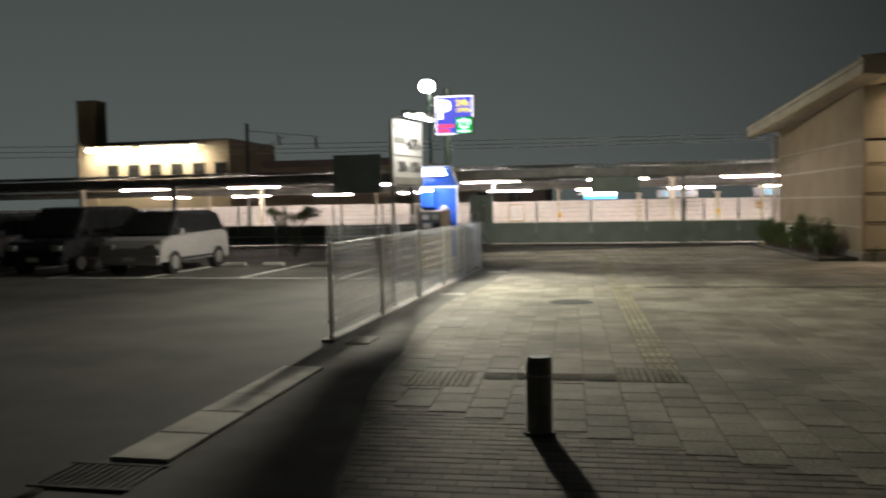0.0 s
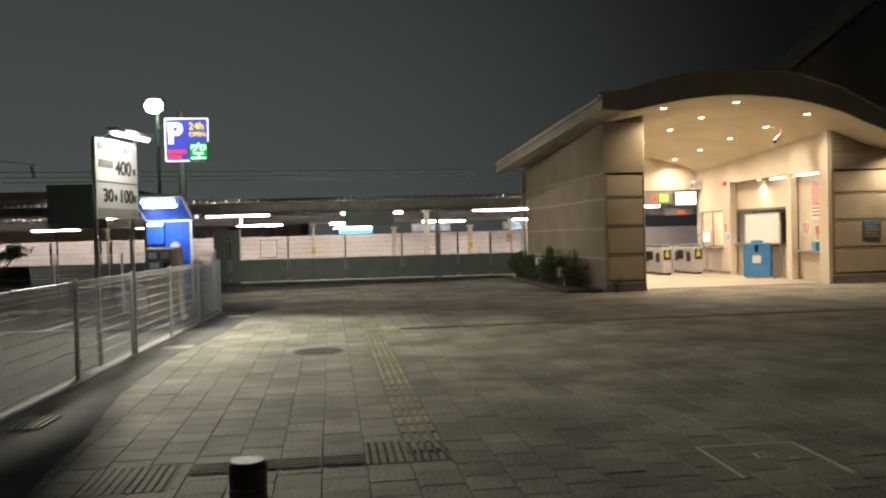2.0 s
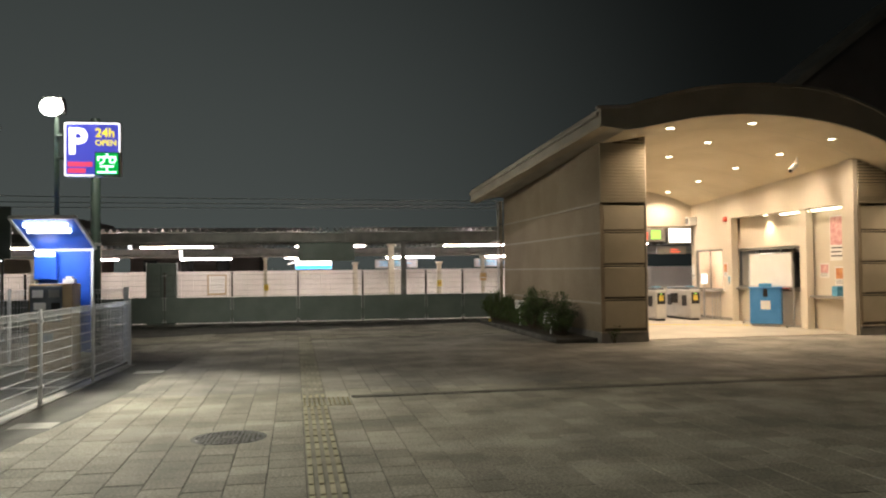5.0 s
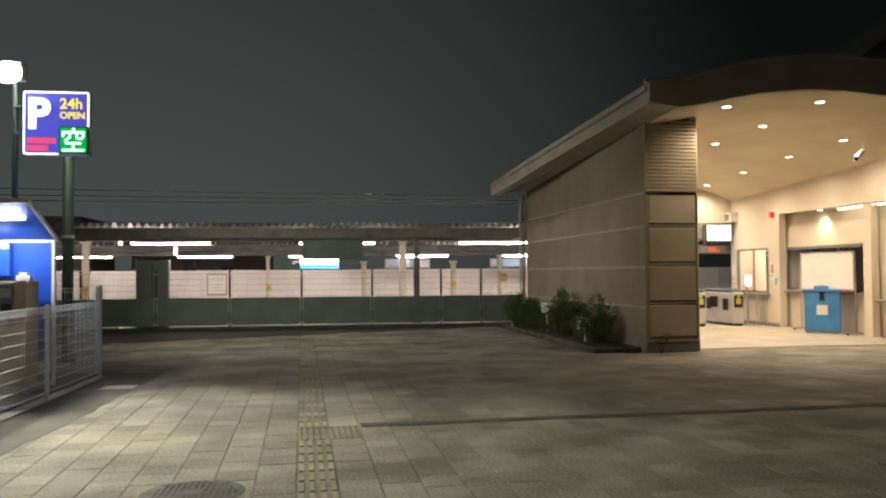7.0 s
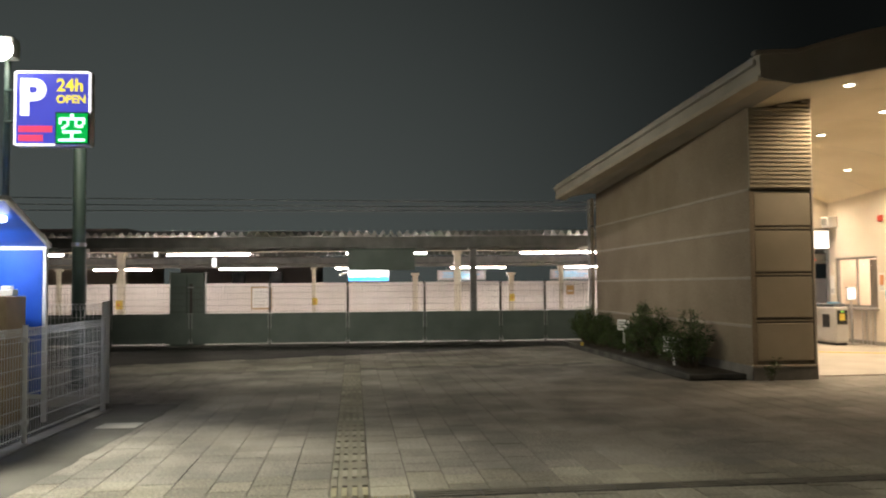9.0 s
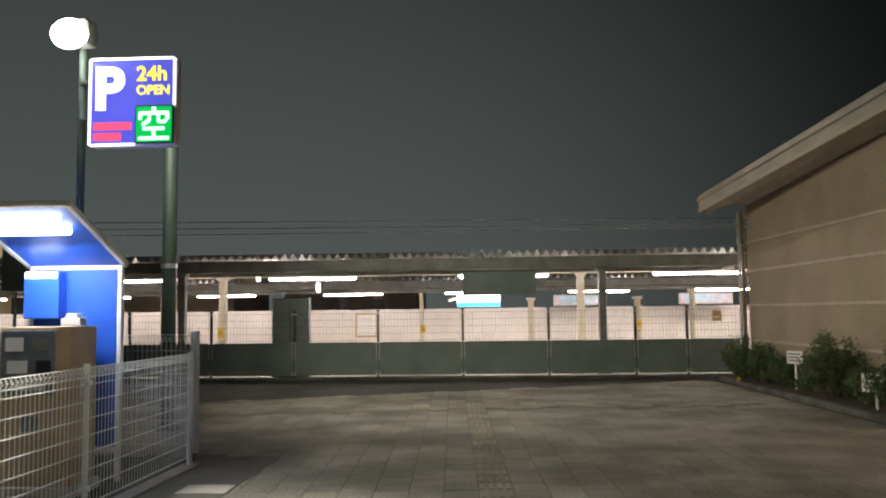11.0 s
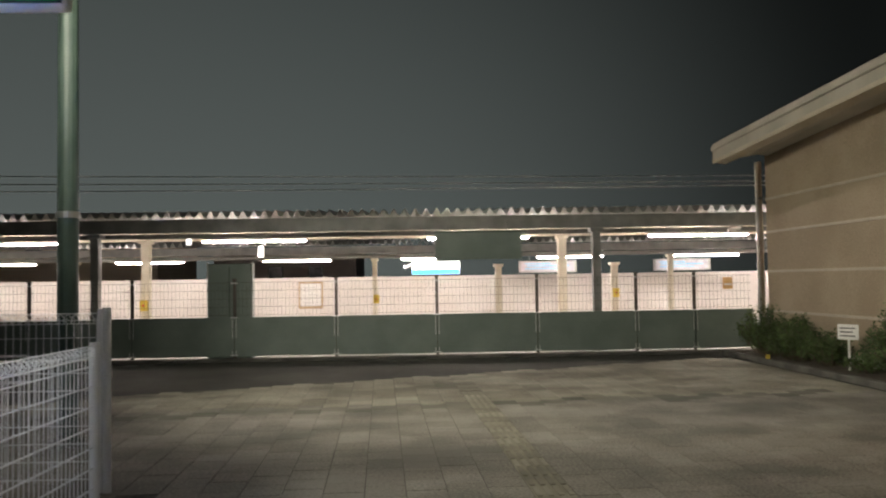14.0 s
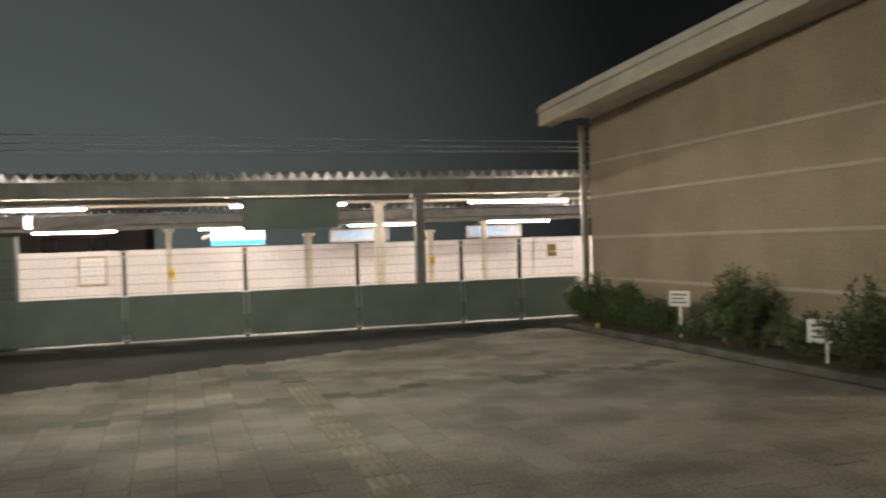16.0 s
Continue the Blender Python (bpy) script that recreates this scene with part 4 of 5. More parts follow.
def folded_roof(name, x0, x1, y0, y1, z, pitch, h, label):
    bm = bmesh.new()
    k = int((x1 - x0) / pitch)
    prof = []
    for i in range(k):
        x = x0 + i * pitch
        prof += [(x, z), (x + pitch * 0.12, z), (x + pitch * 0.44, z + h), (x + pitch * 0.56, z + h), (x + pitch * 0.88, z)]
    a = [bm.verts.new((x, y0, zz)) for x, zz in prof]
    b = [bm.verts.new((x, y1, zz + 0.25)) for x, zz in prof]
    c = [bm.verts.new((x, y0, zz + 0.012)) for x, zz in prof]
    d = [bm.verts.new((x, y1, zz + 0.262)) for x, zz in prof]
    for i in range(len(prof) - 1):
        bm.faces.new((a[i], a[i + 1], b[i + 1], b[i]))
        bm.faces.new((c[i + 1], c[i], d[i], d[i + 1]))
        bm.faces.new((a[i + 1], a[i], c[i], c[i + 1]))
    return structure(name, bm, M_CANOPY, label, "roof")


folded_roof("canopy_1", -44, 20.0, 31.15, 36.5, 2.87, 0.22, 0.13, "grey folded-sheet platform canopy")
folded_roof("canopy_2", -44, 20.0, 38.2, 42.5, 2.58, 0.22, 0.14, "grey folded-sheet canopy of the far platform")
structure("canopy_beam_1", B((-44, 20.0, 31.22, 31.34, 2.57, 2.85), bevel=0.01), M_PSTEEL, "grey steel edge beam of the canopy", "beam")
structure("canopy_beam_2", B((-44, 20.0, 34.3, 34.45, 2.60, 2.80), bevel=0.01), M_CREAM, "cream steel beam under the canopy", "beam")
structure("canopy_beam_3", B((-44, 20.0, 38.3, 38.42, 2.34, 2.56), bevel=0.01), M_PSTEEL, "grey edge beam of the far canopy", "beam")
structure("canopy_beam_4", B((-44, 20.0, 39.62, 39.74, 2.24, 2.36), bevel=0.01), M_CANOPY, "grey lamp beam of the far canopy", "beam")
structure("canopy_beam_6", B((-44, 20.0, 36.1, 36.24, 2.66, 2.92), bevel=0.01), M_CREAM, "cream inner beam of the canopy", "beam")
structure("canopy_beam_5", B((-44, 20.0, 32.74, 32.84, 2.54, 2.64), bevel=0.01), M_PSTEEL, "lamp beam under the canopy", "beam")


def column(x, y, h, r, mat, label, base=True):
    t = thing("column", label, "column", pose(x, y, 0.03), "platform columns")
    part("shaft", B((-r, r, -r, r, 0.0, h), bevel=0.012), mat, t)
    part("base_plate", B((-r - 0.06, r + 0.06, -r - 0.06, r + 0.06, 0.0, 0.03)), mat, t)
    part("head", B((-r - 0.05, r + 0.05, -r - 0.05, r + 0.05, h - 0.08, h), bevel=0.01), mat, t)


for x in (2.98, -7.3, -17.5, -27.5, 13.0):
    column(x, 31.28, 2.53, 0.085, M_PSTEEL, "grey square steel canopy column")
for x in (2.82, -7.3, -15.0, -24.0):
    column(x, 34.37, 2.56, 0.10, M_CREAM, "cream square steel canopy column")
for x in (-11.2, -2.05, 7.2, -20.3):
    column(x, 39.68, 2.2, 0.07, M_CREAM, "slim cream canopy column of the far platform")
for x in (1.65, 5.1):
    column(x, 38.36, 1.95, 0.09, M_CREAM, "short cream platform post with a cap")

# tubes


def tube_lamp(x, y, z, length, first=[]):
    m = pose(x + length / 2, y, z)
    key = round(length, 2)
    for k, t in first:
        if k == key:
            return copy_thing(t, m)
    t = thing("tube_lamp", "lit white fluorescent batten hanging under the canopy", "lamp", m, "platform tube lamps")
    part("casing", B((-length / 2, length / 2, -0.04, 0.04, 0.02, 0.07), bevel=0.006), M_WHITE, t)
    part("tube", R(((-length / 2 + 0.03, 0, 0.0), (length / 2 - 0.03, 0, 0.0), 0.015, 10)), G_TUBE, t, "glowing tube")
    for sx in (-0.35, 0.35):
        part("hanger", R(((length * sx, 0, 0.07), (length * sx, 0, 0.16), 0.01, 6)), M_PSTEEL, t)
    first.append((key, t))
    return t


for x in ROW_A + [-21.0]:
    tube_lamp(x, 32.8, 2.46, 2.35)
for x in ROW_B:
    tube_lamp(x, 39.7, 2.19, 2.1)

# hanging dark boards, name sign, boards and boxes
hb = thing("hanging_board", "blank dark green board hanging from the canopy edge", "board", pose(0.515, 31.15, 1.94))
part("board", B((-0.89, 0.89, -0.03, 0.03, 0.0, 0.59), bevel=0.01), M_BOARD, hb)
part("rim", B((-0.89, 0.89, -0.036, -0.0305, 0.56, 0.585), bevel=0.002), M_POLE, hb, "dark upper rim")
for sx in (-0.6, 0.6):
    part("hanger", R(((sx, 0, 0.59), (sx, 0.1, 0.92), 0.012, 8)), M_PSTEEL, hb)
ns = thing("station_name_sign", "lit white and blue station name sign over the far platform", "sign", pose(-0.1, 42.2, 1.72))
part("casing", B((-0.82, 0.82, -0.05, 0.08, 0.0, 0.46), bevel=0.01), M_WHITE, ns)
part("white_band", B((-0.8, 0.8, -0.056, -0.051, 0.19, 0.44)), G_NAMEWHITE, ns, "glowing white upper band")
part("blue_band", B((-0.8, 0.8, -0.056, -0.051, 0.02, 0.19)), G_NAMEBLUE, ns, "glowing blue lower band")
for sx in (-0.5, 0.5):
    part("hanger", R(((sx, 0, 0.46), (sx, 0, 1.12), 0.015, 8)), M_PSTEEL, ns)
for x in (3.55, 8.0):
    hb = thing("timetable_board", "white framed board hanging on the far platform", "board", pose(x, 41.0, 1.72), "timetable boards")
    part("frame", B((-0.95, 0.95, -0.03, 0.03, 0.0, 0.40), bevel=0.01), M_PSTEEL, hb)
    part("sheet", B((-0.88, 0.88, -0.036, -0.031, 0.05, 0.35)), M_PALEBOARD, hb)
    for tz, ta, tb in ((0.12, -0.75, 0.4), (0.21, -0.7, 0.7), (0.28, -0.75, 0.1)):
        part("text_bar", B((ta, tb, -0.040, -0.0365, tz, tz + 0.035)), M_POSTER_B, hb)
    for sx in (-0.6, 0.6):
        part("hanger", R(((sx, 0, 0.40), (sx, 0, 1.16), 0.012, 8)), M_PSTEEL, hb)
wp = thing("framed_map", "pale framed map on the white wall", "poster", pose(-4.4, 42.55, 0.62))
part("frame", B((-0.42, 0.42, -0.03, 0.0, 0.0, 0.92), bevel=0.01), M_TAN, wp)
part("sheet", B((-0.36, 0.36, -0.035, -0.031, 0.08, 0.86)), M_PAPER, wp)
for k in range(5):
    part("text_bar", B((-0.28, 0.26, -0.039, -0.0355, 0.2 + 0.13 * k, 0.212 + 0.13 * k)), M_PALEBOARD, wp)
op = thing("orange_notice", "small orange notice fixed to the mesh fence", "notice", pose(5.49, 30.655, 1.26))
part("plate", B((-0.10, 0.10, -0.012, 0.0, 0.0, 0.24), bevel=0.004), M_NOTICE, op)
part("text_bar", B((-0.07, 0.07, -0.016, -0.0125, 0.08, 0.11)), M_PAPER, op)
for x, y, z in ((-2.0, 39.55, 0.85), (-7.3, 34.2, 0.9), (5.1, 38.2, 0.95)):
    yb = thing("yellow_box", "small yellow emergency box on a column", "box", pose(x, y, z), "emergency boxes")
    part("body", B((-0.09, 0.09, -0.05, 0.05, 0.0, 0.26), bevel=0.012), M_YELLOW, yb)
    part("button", R(((0, -0.05, 0.13), (0, -0.07, 0.13), 0.03, 12)), M_RED, yb)
for x, z in ((-6.0, 2.42), (-4.35, 2.12)):
    lb = thing("lit_box", "small lit white box sign under the canopy", "sign", pose(x, 33.4, z))
    part("casing", B((-0.06, 0.06, -0.05, 0.05, 0.0, 0.26), bevel=0.01), M_WHITE, lb)
    part("face", B((-0.05, 0.05, -0.056, -0.051, 0.02, 0.24)), G_SCREEN, lb, "glowing face")
    part("hanger", R(((0, 0, 0.26), (0, 0, 3.02 - z), 0.012, 8)), M_PSTEEL, lb)
for x, y, z in ((6.2, 32.0, 2.55), (-1.0, 40.5, 2.0)):
    pc = thing("platform_camera", "small grey camera under the canopy", "camera", pose(x, y, z))
    part("arm", R(((0, 0, 3.06 - z), (0, 0, 0.05), 0.015, 8)), M_PSTEEL, pc)
    part("housing", R(((0.12, 0, 0.03), (-0.16, -0.05, -0.05), 0.05, 12)), M_WHITE, pc)
for x0, x1, y, z in ((-40, 7, 31.365, 2.66), (-40, 7, 34.275, 2.70), (-40, 13, 38.445, 2.44)):
    single("conduit", R(((x0, y, z), (x1, y, z), 0.025, 8)), M_CREAM, "pale cable conduit under the canopy", "conduit", None, "conduits")

# overhead wires and their masts
for y, z0, z1 in ((37.40, 5.05, 4.22), (37.44, 4.72, 4.12), (37.36, 5.38, 4.36)):
    bm = tube(bmesh.new(), [Vector((-46 + i * 2.95, y, z0 + (z1 - z0) * i / 20 - 0.2 * math.sin(math.pi * i / 20))) for i in range(21)], 0.015)
    single("overhead_wire", bm, M_WIRE, "thin overhead line wire above the platform", "wire", None, "overhead wires")
for x, y, h in ((-17.0, 37.4, 5.7), (-36.0, 37.4, 5.7)):
    cp = thing("line_mast", "dark steel line mast with a bracket and white insulators", "mast", pose(x, y, 0.0), "line masts")
    part("pole", R(((0, 0, 0), (0, 0, h), 0.11, 12, 0.08)), M_PSTEEL, cp)
    part("bracket", R(((0, 0, h - 0.35), (3.7, 0, h - 0.75), 0.014, 8)), M_PSTEEL, cp)
    part("brace", R(((0, 0, h - 1.5), (2.2, 0, h - 0.60), 0.012, 8)), M_PSTEEL, cp)
    for dx, dz in ((1.6, 0.55), (3.5, 0.75)):
        part("insulator", R(((dx, 0, h - dz - 0.05), (dx + 0.08, 0, h - dz - 0.55), 0.06, 10)), M_WHITE, cp, "white insulator")

# ---- parking lot ----


def mesh_panel(bm, y0, y1, z0, z1, vert, rows, r=0.003):
    n = int((y1 - y0) / vert)
    for i in range(n + 1):
        y = y0 + (y1 - y0) * i / n
        box(bm, -r, r, y - r, y + r, z0, z1)
    for z in rows:
        box(bm, -r - 0.006, -r - 0.001, y0, y1, z - r, z + r)
        box(bm, r + 0.001, r + 0.006, y0, y1, z - r, z + r)


FENCE = pose(-3.01, 9.32, 0.0, 0, 0, -0.85)


def lot_fence(m, w, h, label):
    t = thing("lot_fence", label, "fence", m, "parking lot fence bays")
    part("post", R(((0, 0, 0), (0, 0, h + 0.03), 0.025, 12)), M_FENCE, t)
    bm = bmesh.new()
    mesh_panel(bm, 0.03, w - 0.03, 0.08, h - 0.03, 0.055, [0.10 + 0.13 * i for i in range(int((h - 0.15) / 0.13) + 1)] + [h - 0.075], 0.0025)
    part("mesh", bm, M_FENCE, t, "white wire mesh")
    bm = bmesh.new()
    for i in range(int((w - 0.06) / 0.055)):
        y = 0.05 + i * 0.055
        rod(bm, (0.0, y, h - 0.075), (0.034, y + 0.012, h - 0.036), 0.0035, 5)
        rod(bm, (0.034, y + 0.012, h - 0.036), (0.0, y + 0.026, h), 0.0035, 5)
        rod(bm, (0.0, y + 0.026, h), (-0.012, y + 0.05, h - 0.036), 0.0035, 5)
    rod(bm, (0.0, 0.03, h), (0.0, w - 0.03, h), 0.004, 6)
    part("top_curl", bm, M_FENCE, t, "rolled top edge of the mesh")
    for z in (0.2, 1.0):
        part("clip", B((-0.035, 0.035, -0.03, 0.03, z, z + 0.04), bevel=0.004), M_FENCE, t)
    return t


fb = lot_fence(FENCE, 2.11, 1.14, "white wire mesh fence bay of the parking lot")
for k in range(1, 5):
    copy_thing(fb, FENCE @ pose(0, 2.11 * k, 0))
single("fence_end_post", R(((0, 0, 0), (0, 0, 1.16), 0.03, 12)), M_FENCE, "white round end post of the parking fence", "post", FENCE @ pose(0, 10.55, 0))
single("tall_post", R(((0, 0, 0), (0, 0, 1.36), 0.03, 12)), M_FENCE, "taller white round post at the fence corner", "post", pose(-3.07, 20.65, 0))
rb = lot_fence(pose(-3.12, 20.66, 0.0, 0, 0, 90), 2.0, 1.32, "taller white wire mesh fence bay behind the pay booth")
copy_thing(rb, pose(-5.12, 20.66, 0.0, 0, 0, 90))
structure("fence_kerb", B((-0.09, 0.09, -0.1, 10.65, -0.02, 0.02), bevel=0.008), M_SKIRT, "low concrete kerb under the parking fence", "kerb", FENCE)
ks = thing("kerb_stones", "row of pale concrete kerb stones at the lot entrance", "kerb", pose(-2.70, 7.62, 0, 0, 0, 180.5))
for k in range(5):
    part("kerb_stone", B((-0.2, 0.2, 0.58 * k, 0.58 * k + 0.568, -0.02, 0.035), bevel=0.01), M_KERB, ks)
gr = thing("drain_grate", "black iron drain grate beside the kerb", "grate", pose(-2.76, 4.46, 0.006))
part("frame", B((-0.32, 0.32, -0.22, -0.19, 0, 0.012), (-0.32, 0.32, 0.19, 0.22, 0, 0.012)), M_IRON, gr)
for i in range(12):
    part("bar", B((-0.30 + i * 0.052, -0.272 + i * 0.052, -0.19, 0.19, 0, 0.01)), M_IRON, gr)
for x, y in ((-2.48, 14.15), (-2.29, 18.76)):
    single("cover_slab", B((-0.22, 0.22, -0.17, 0.17, -0.02, 0.012), bevel=0.008), M_KERB, "pale concrete cover slab beside the fence", "slab", pose(x, y, 0), "cover slabs")
gr2 = thing("side_grate", "pale slotted drain cover beside the fence", "grate", pose(-2.60, 9.25, 0.006))
for i in range(5):
    part("bar", B((-0.14 + i * 0.06, -0.11 + i * 0.06, -0.25, 0.25, 0, 0.02)), M_KERB, gr2)
for x, x1, y in ((-13.0, -3.2, 17.4),):
    structure("bay_line", B((x, x1, y - 0.06, y + 0.06, -0.02, -0.012)), M_PAINTLINE, "worn white line across the parking bays", "road marking")
for i in range(5):
    x = -5.6 - 2.45 * i
    structure("bay_line", B((x - 0.05, x + 0.05, 17.5, 22.3, -0.02, -0.012)), M_PAINTLINE, "worn white parking bay line", "road marking")
for i in range(4):
    for s in (-0.55, 0.55):
        single("wheel_stop", B((-0.3, 0.3, -0.06, 0.06, 0, 0.11), bevel=0.03), M_KERB, "concrete wheel stop in a parking bay", "wheel stop", pose(-6.85 - 2.45 * i + s, 21.0, -0.02), "wheel stops")

# pay booth
bo = thing("pay_booth", "blue pay booth with a white frame and a slanted lit roof", "booth", pose(-3.27, 19.15, 0.0))
part("back_panel", B((-0.84, -0.03, -0.02, 0.02, 0.32, 1.98), bevel=0.006), M_BOOTH, bo)
for x in (-0.86, 0.0):
    part("post", B((x - 0.022, x + 0.022, -0.03, 0.03, 0.0, 2.02), bevel=0.006), M_WHITE, bo, "white post")
part("cross_bar", B((-0.84, -0.02, -0.03, 0.03, 1.98, 2.02)), M_WHITE, bo)
part("low_bar", B((-0.84, -0.02, -0.025, 0.025, 0.27, 0.32)), M_WHITE, bo)
bm = bmesh.new()
box(bm, -0.88, 0.03, -1.15, 0.0, -0.012, 0.012)
bmesh.ops.transform(bm, matrix=pose(0, 0, 2.03, -22), verts=bm.verts)
rf = part("roof", bm, M_BOOTH, bo, "blue slanted roof panel")
for a in (-0.90, 0.04):
    bm = bmesh.new()
    box(bm, a - 0.02, a + 0.02, -1.17, 0.02, -0.025, 0.025)
    bmesh.ops.transform(bm, matrix=pose(0, 0, 2.03, -22), verts=bm.verts)
    part("roof_edge", bm, M_WHITE, rf, "white edge strip")
bm = bmesh.new()
box(bm, -0.88, 0.03, -1.18, -1.15, -0.025, 0.025)
bmesh.ops.transform(bm, matrix=pose(0, 0, 2.03, -22), verts=bm.verts)
part("roof_edge", bm, M_WHITE, rf, "white edge strip")
for y in (-0.78, -0.98):
    bm = bmesh.new()
    rod(bm, (-0.75, y, -0.05), (-0.12, y, -0.05), 0.032, 12)
    bmesh.ops.transform(bm, matrix=pose(0, 0, 2.03, -22), verts=bm.verts)
    part("tube", bm, G_BOOTH, bo, "glowing tube")
part("sign_box", B((-0.86, -0.52, -0.16, -0.03, 1.52, 1.96), bevel=0.01), M_BOOTH, bo, "blue box above the machine")
part("sign_lamp", B((-0.84, -0.54, -0.18, -0.05, 1.90, 1.955), bevel=0.01), G_BOOTH, bo, "lit strip on the blue box")
pm = thing("pay_machine", "tan parking pay machine with a dark control panel", "machine", pose(-3.62, 18.72, 0.0))
part("cabinet", B((-0.42, 0.22, -0.22, 0.24, 0.08, 1.45), bevel=0.012), M_TAN, pm)
part("plinth", B((-0.46, 0.26, -0.26, 0.27, -0.02, 0.08), bevel=0.01), M_KERB, pm, "pale concrete plinth")
part("side_cheek", B((0.10, 0.225, -0.24, -0.221, 0.1, 1.45)), M_TAN, pm)
cpn = part("control_panel", B((-0.40, 0.08, -0.235, -0.221, 0.86, 1.42), bevel=0.006), M_GREYPLATE, pm, "dark grey control panel")
for k, (a, b, c, d, mt) in enumerate(((-0.36, -0.2, 1.24, 1.36, M_PAPER), (-0.12, 0.04, 1.24, 1.36, M_STEEL), (-0.34, -0.16, 1.05, 1.16, M_PAPER), (-0.08, 0.05, 1.02, 1.16, M_BLACK), (-0.3, 0.0, 0.9, 0.96, M_STEEL))):
    part("label_plate", B((a, b, -0.241, -0.236, c, d)), mt, cpn)
part("emblem", B((-0.22, -0.06, -0.226, -0.2205, 0.55, 0.68), bevel=0.002), M_GREYPLATE, pm, "dark emblem plate")
wb2 = thing("paper_box", "small white box lying on the pay machine", "box", pose(-3.50, 18.72, 1.455))
part("body", B((-0.09, 0.09, -0.06, 0.06, 0.0, 0.07), bevel=0.008), M_PAPER, wb2)
part("flap", B((-0.05, 0.05, -0.05, 0.05, 0.07, 0.11), bevel=0.01), M_PAPER, wb2)

# parking sign with lamp and its post
ps = thing("parking_sign", "lit blue parking sign with a green LED panel", "sign", pose(-3.395, 19.60, 3.265))
part("casing", B((-0.46, 0.46, 0.0, 0.14, 0.0, 0.93), bevel=0.03), M_WHITE, ps)
part("face", B((-0.43, 0.43, -0.006, -0.001, 0.03, 0.90)), G_SIGNBLUE, ps, "glowing blue face")
part("border", B((-0.455, -0.43, -0.010, -0.001, 0.02, 0.91), (0.43, 0.455, -0.010, -0.001, 0.42, 0.91), (-0.43, 0.43, -0.010, -0.001, 0.90, 0.925), (-0.43, 0.03, -0.010, -0.001, 0.005, 0.03)), G_SIGNWHITE, ps, "glowing white border")
UP = pose(0, 0, 0, 90)
letters("letter", "P", 0.60, G_SIGNWHITE, ps, pose(-0.40, -0.008, 0.40) @ UP, label="glowing white letter", bold=0.022)
letters("lettering", "24h", 0.215, G_SIGNYELLOW, ps, pose(0.045, -0.008, 0.68) @ UP, label="glowing yellow lettering", bold=0.004)
letters("lettering", "OPEN", 0.135, G_SIGNYELLOW, ps, pose(0.045, -0.008, 0.535) @ UP, label="glowing yellow lettering", bold=0.003)
part("logo_bar", B((-0.40, 0.0, -0.010, -0.0065, 0.17, 0.25)), G_SIGNRED, ps, "glowing red bar")
part("logo_bar", B((-0.40, -0.11, -0.010, -0.0065, 0.06, 0.14)), G_SIGNRED, ps, "glowing red bar")
led = part("led_panel", B((0.045, 0.445, -0.035, -0.0065, 0.02, 0.415), bevel=0.006), M_BLACK, ps, "green LED panel")
part("led_field", B((0.06, 0.43, -0.039, -0.0355, 0.035, 0.40)), G_LEDDARK, led)
# the LED character, stroke by stroke
STROKES = [(0.225, 0.265, 0.355, 0.39), (0.09, 0.40, 0.315, 0.345), (0.09, 0.12, 0.265, 0.315), (0.37, 0.40, 0.265, 0.315), (0.185, 0.21, 0.25, 0.315), (0.155, 0.19, 0.225, 0.255), (0.125, 0.16, 0.205, 0.23),
           (0.28, 0.305, 0.235, 0.315), (0.305, 0.37, 0.225, 0.25), (0.355, 0.38, 0.24, 0.265), (0.135, 0.355, 0.155, 0.185), (0.23, 0.262, 0.085, 0.155), (0.09, 0.40, 0.055, 0.085)]
part("led_character", B(*[(a, b, -0.043, -0.0395, c, d) for a, b, c, d in STROKES]), G_LED, led, "bright green character")
fp = thing("flood_lamp", "bright floodlight on a slim post beside the parking sign", "lamp", pose(-4.05, 19.85, 0.0))
part("post", R(((0, 0, -0.02), (0, 0, 4.55), 0.04, 12)), M_POLE, fp)
for z in (3.6, 4.0):
    part("sign_arm", R(((0, -0.05, z), (0.4, -0.1, z), 0.02, 8)), M_POLE, fp)
part("head", B((-0.16, 0.18, -0.28, -0.04, 4.36, 4.62), bevel=0.03), M_PSTEEL, fp)
gl = bmesh.new()
bmesh.ops.create_uvsphere(gl, u_segments=20, v_segments=12, radius=0.18, matrix=Matrix.Translation((0.01, -0.32, 4.44)) @ Matrix.Diagonal((1.05, 0.5, 0.85, 1)))
gls = part("lens", gl, G_FLOOD, fp, "glowing lens", True)
gls.visible_shadow = False
up = thing("utility_pole", "tall dark green steel pole at the back of the lot", "pole", pose(-4.12, 22.45, -0.02))
part("shaft", R(((0, 0, 0), (0, 0, 4.8), 0.10, 16, 0.09)), M_POLE, up)
part("base", R(((0, 0, 0), (0, 0, 0.08), 0.16, 16)), M_KERB_DARK, up)
part("band", R(((0, 0, 2.2), (0, 0, 2.26), 0.108, 16)), M_STEEL, up)

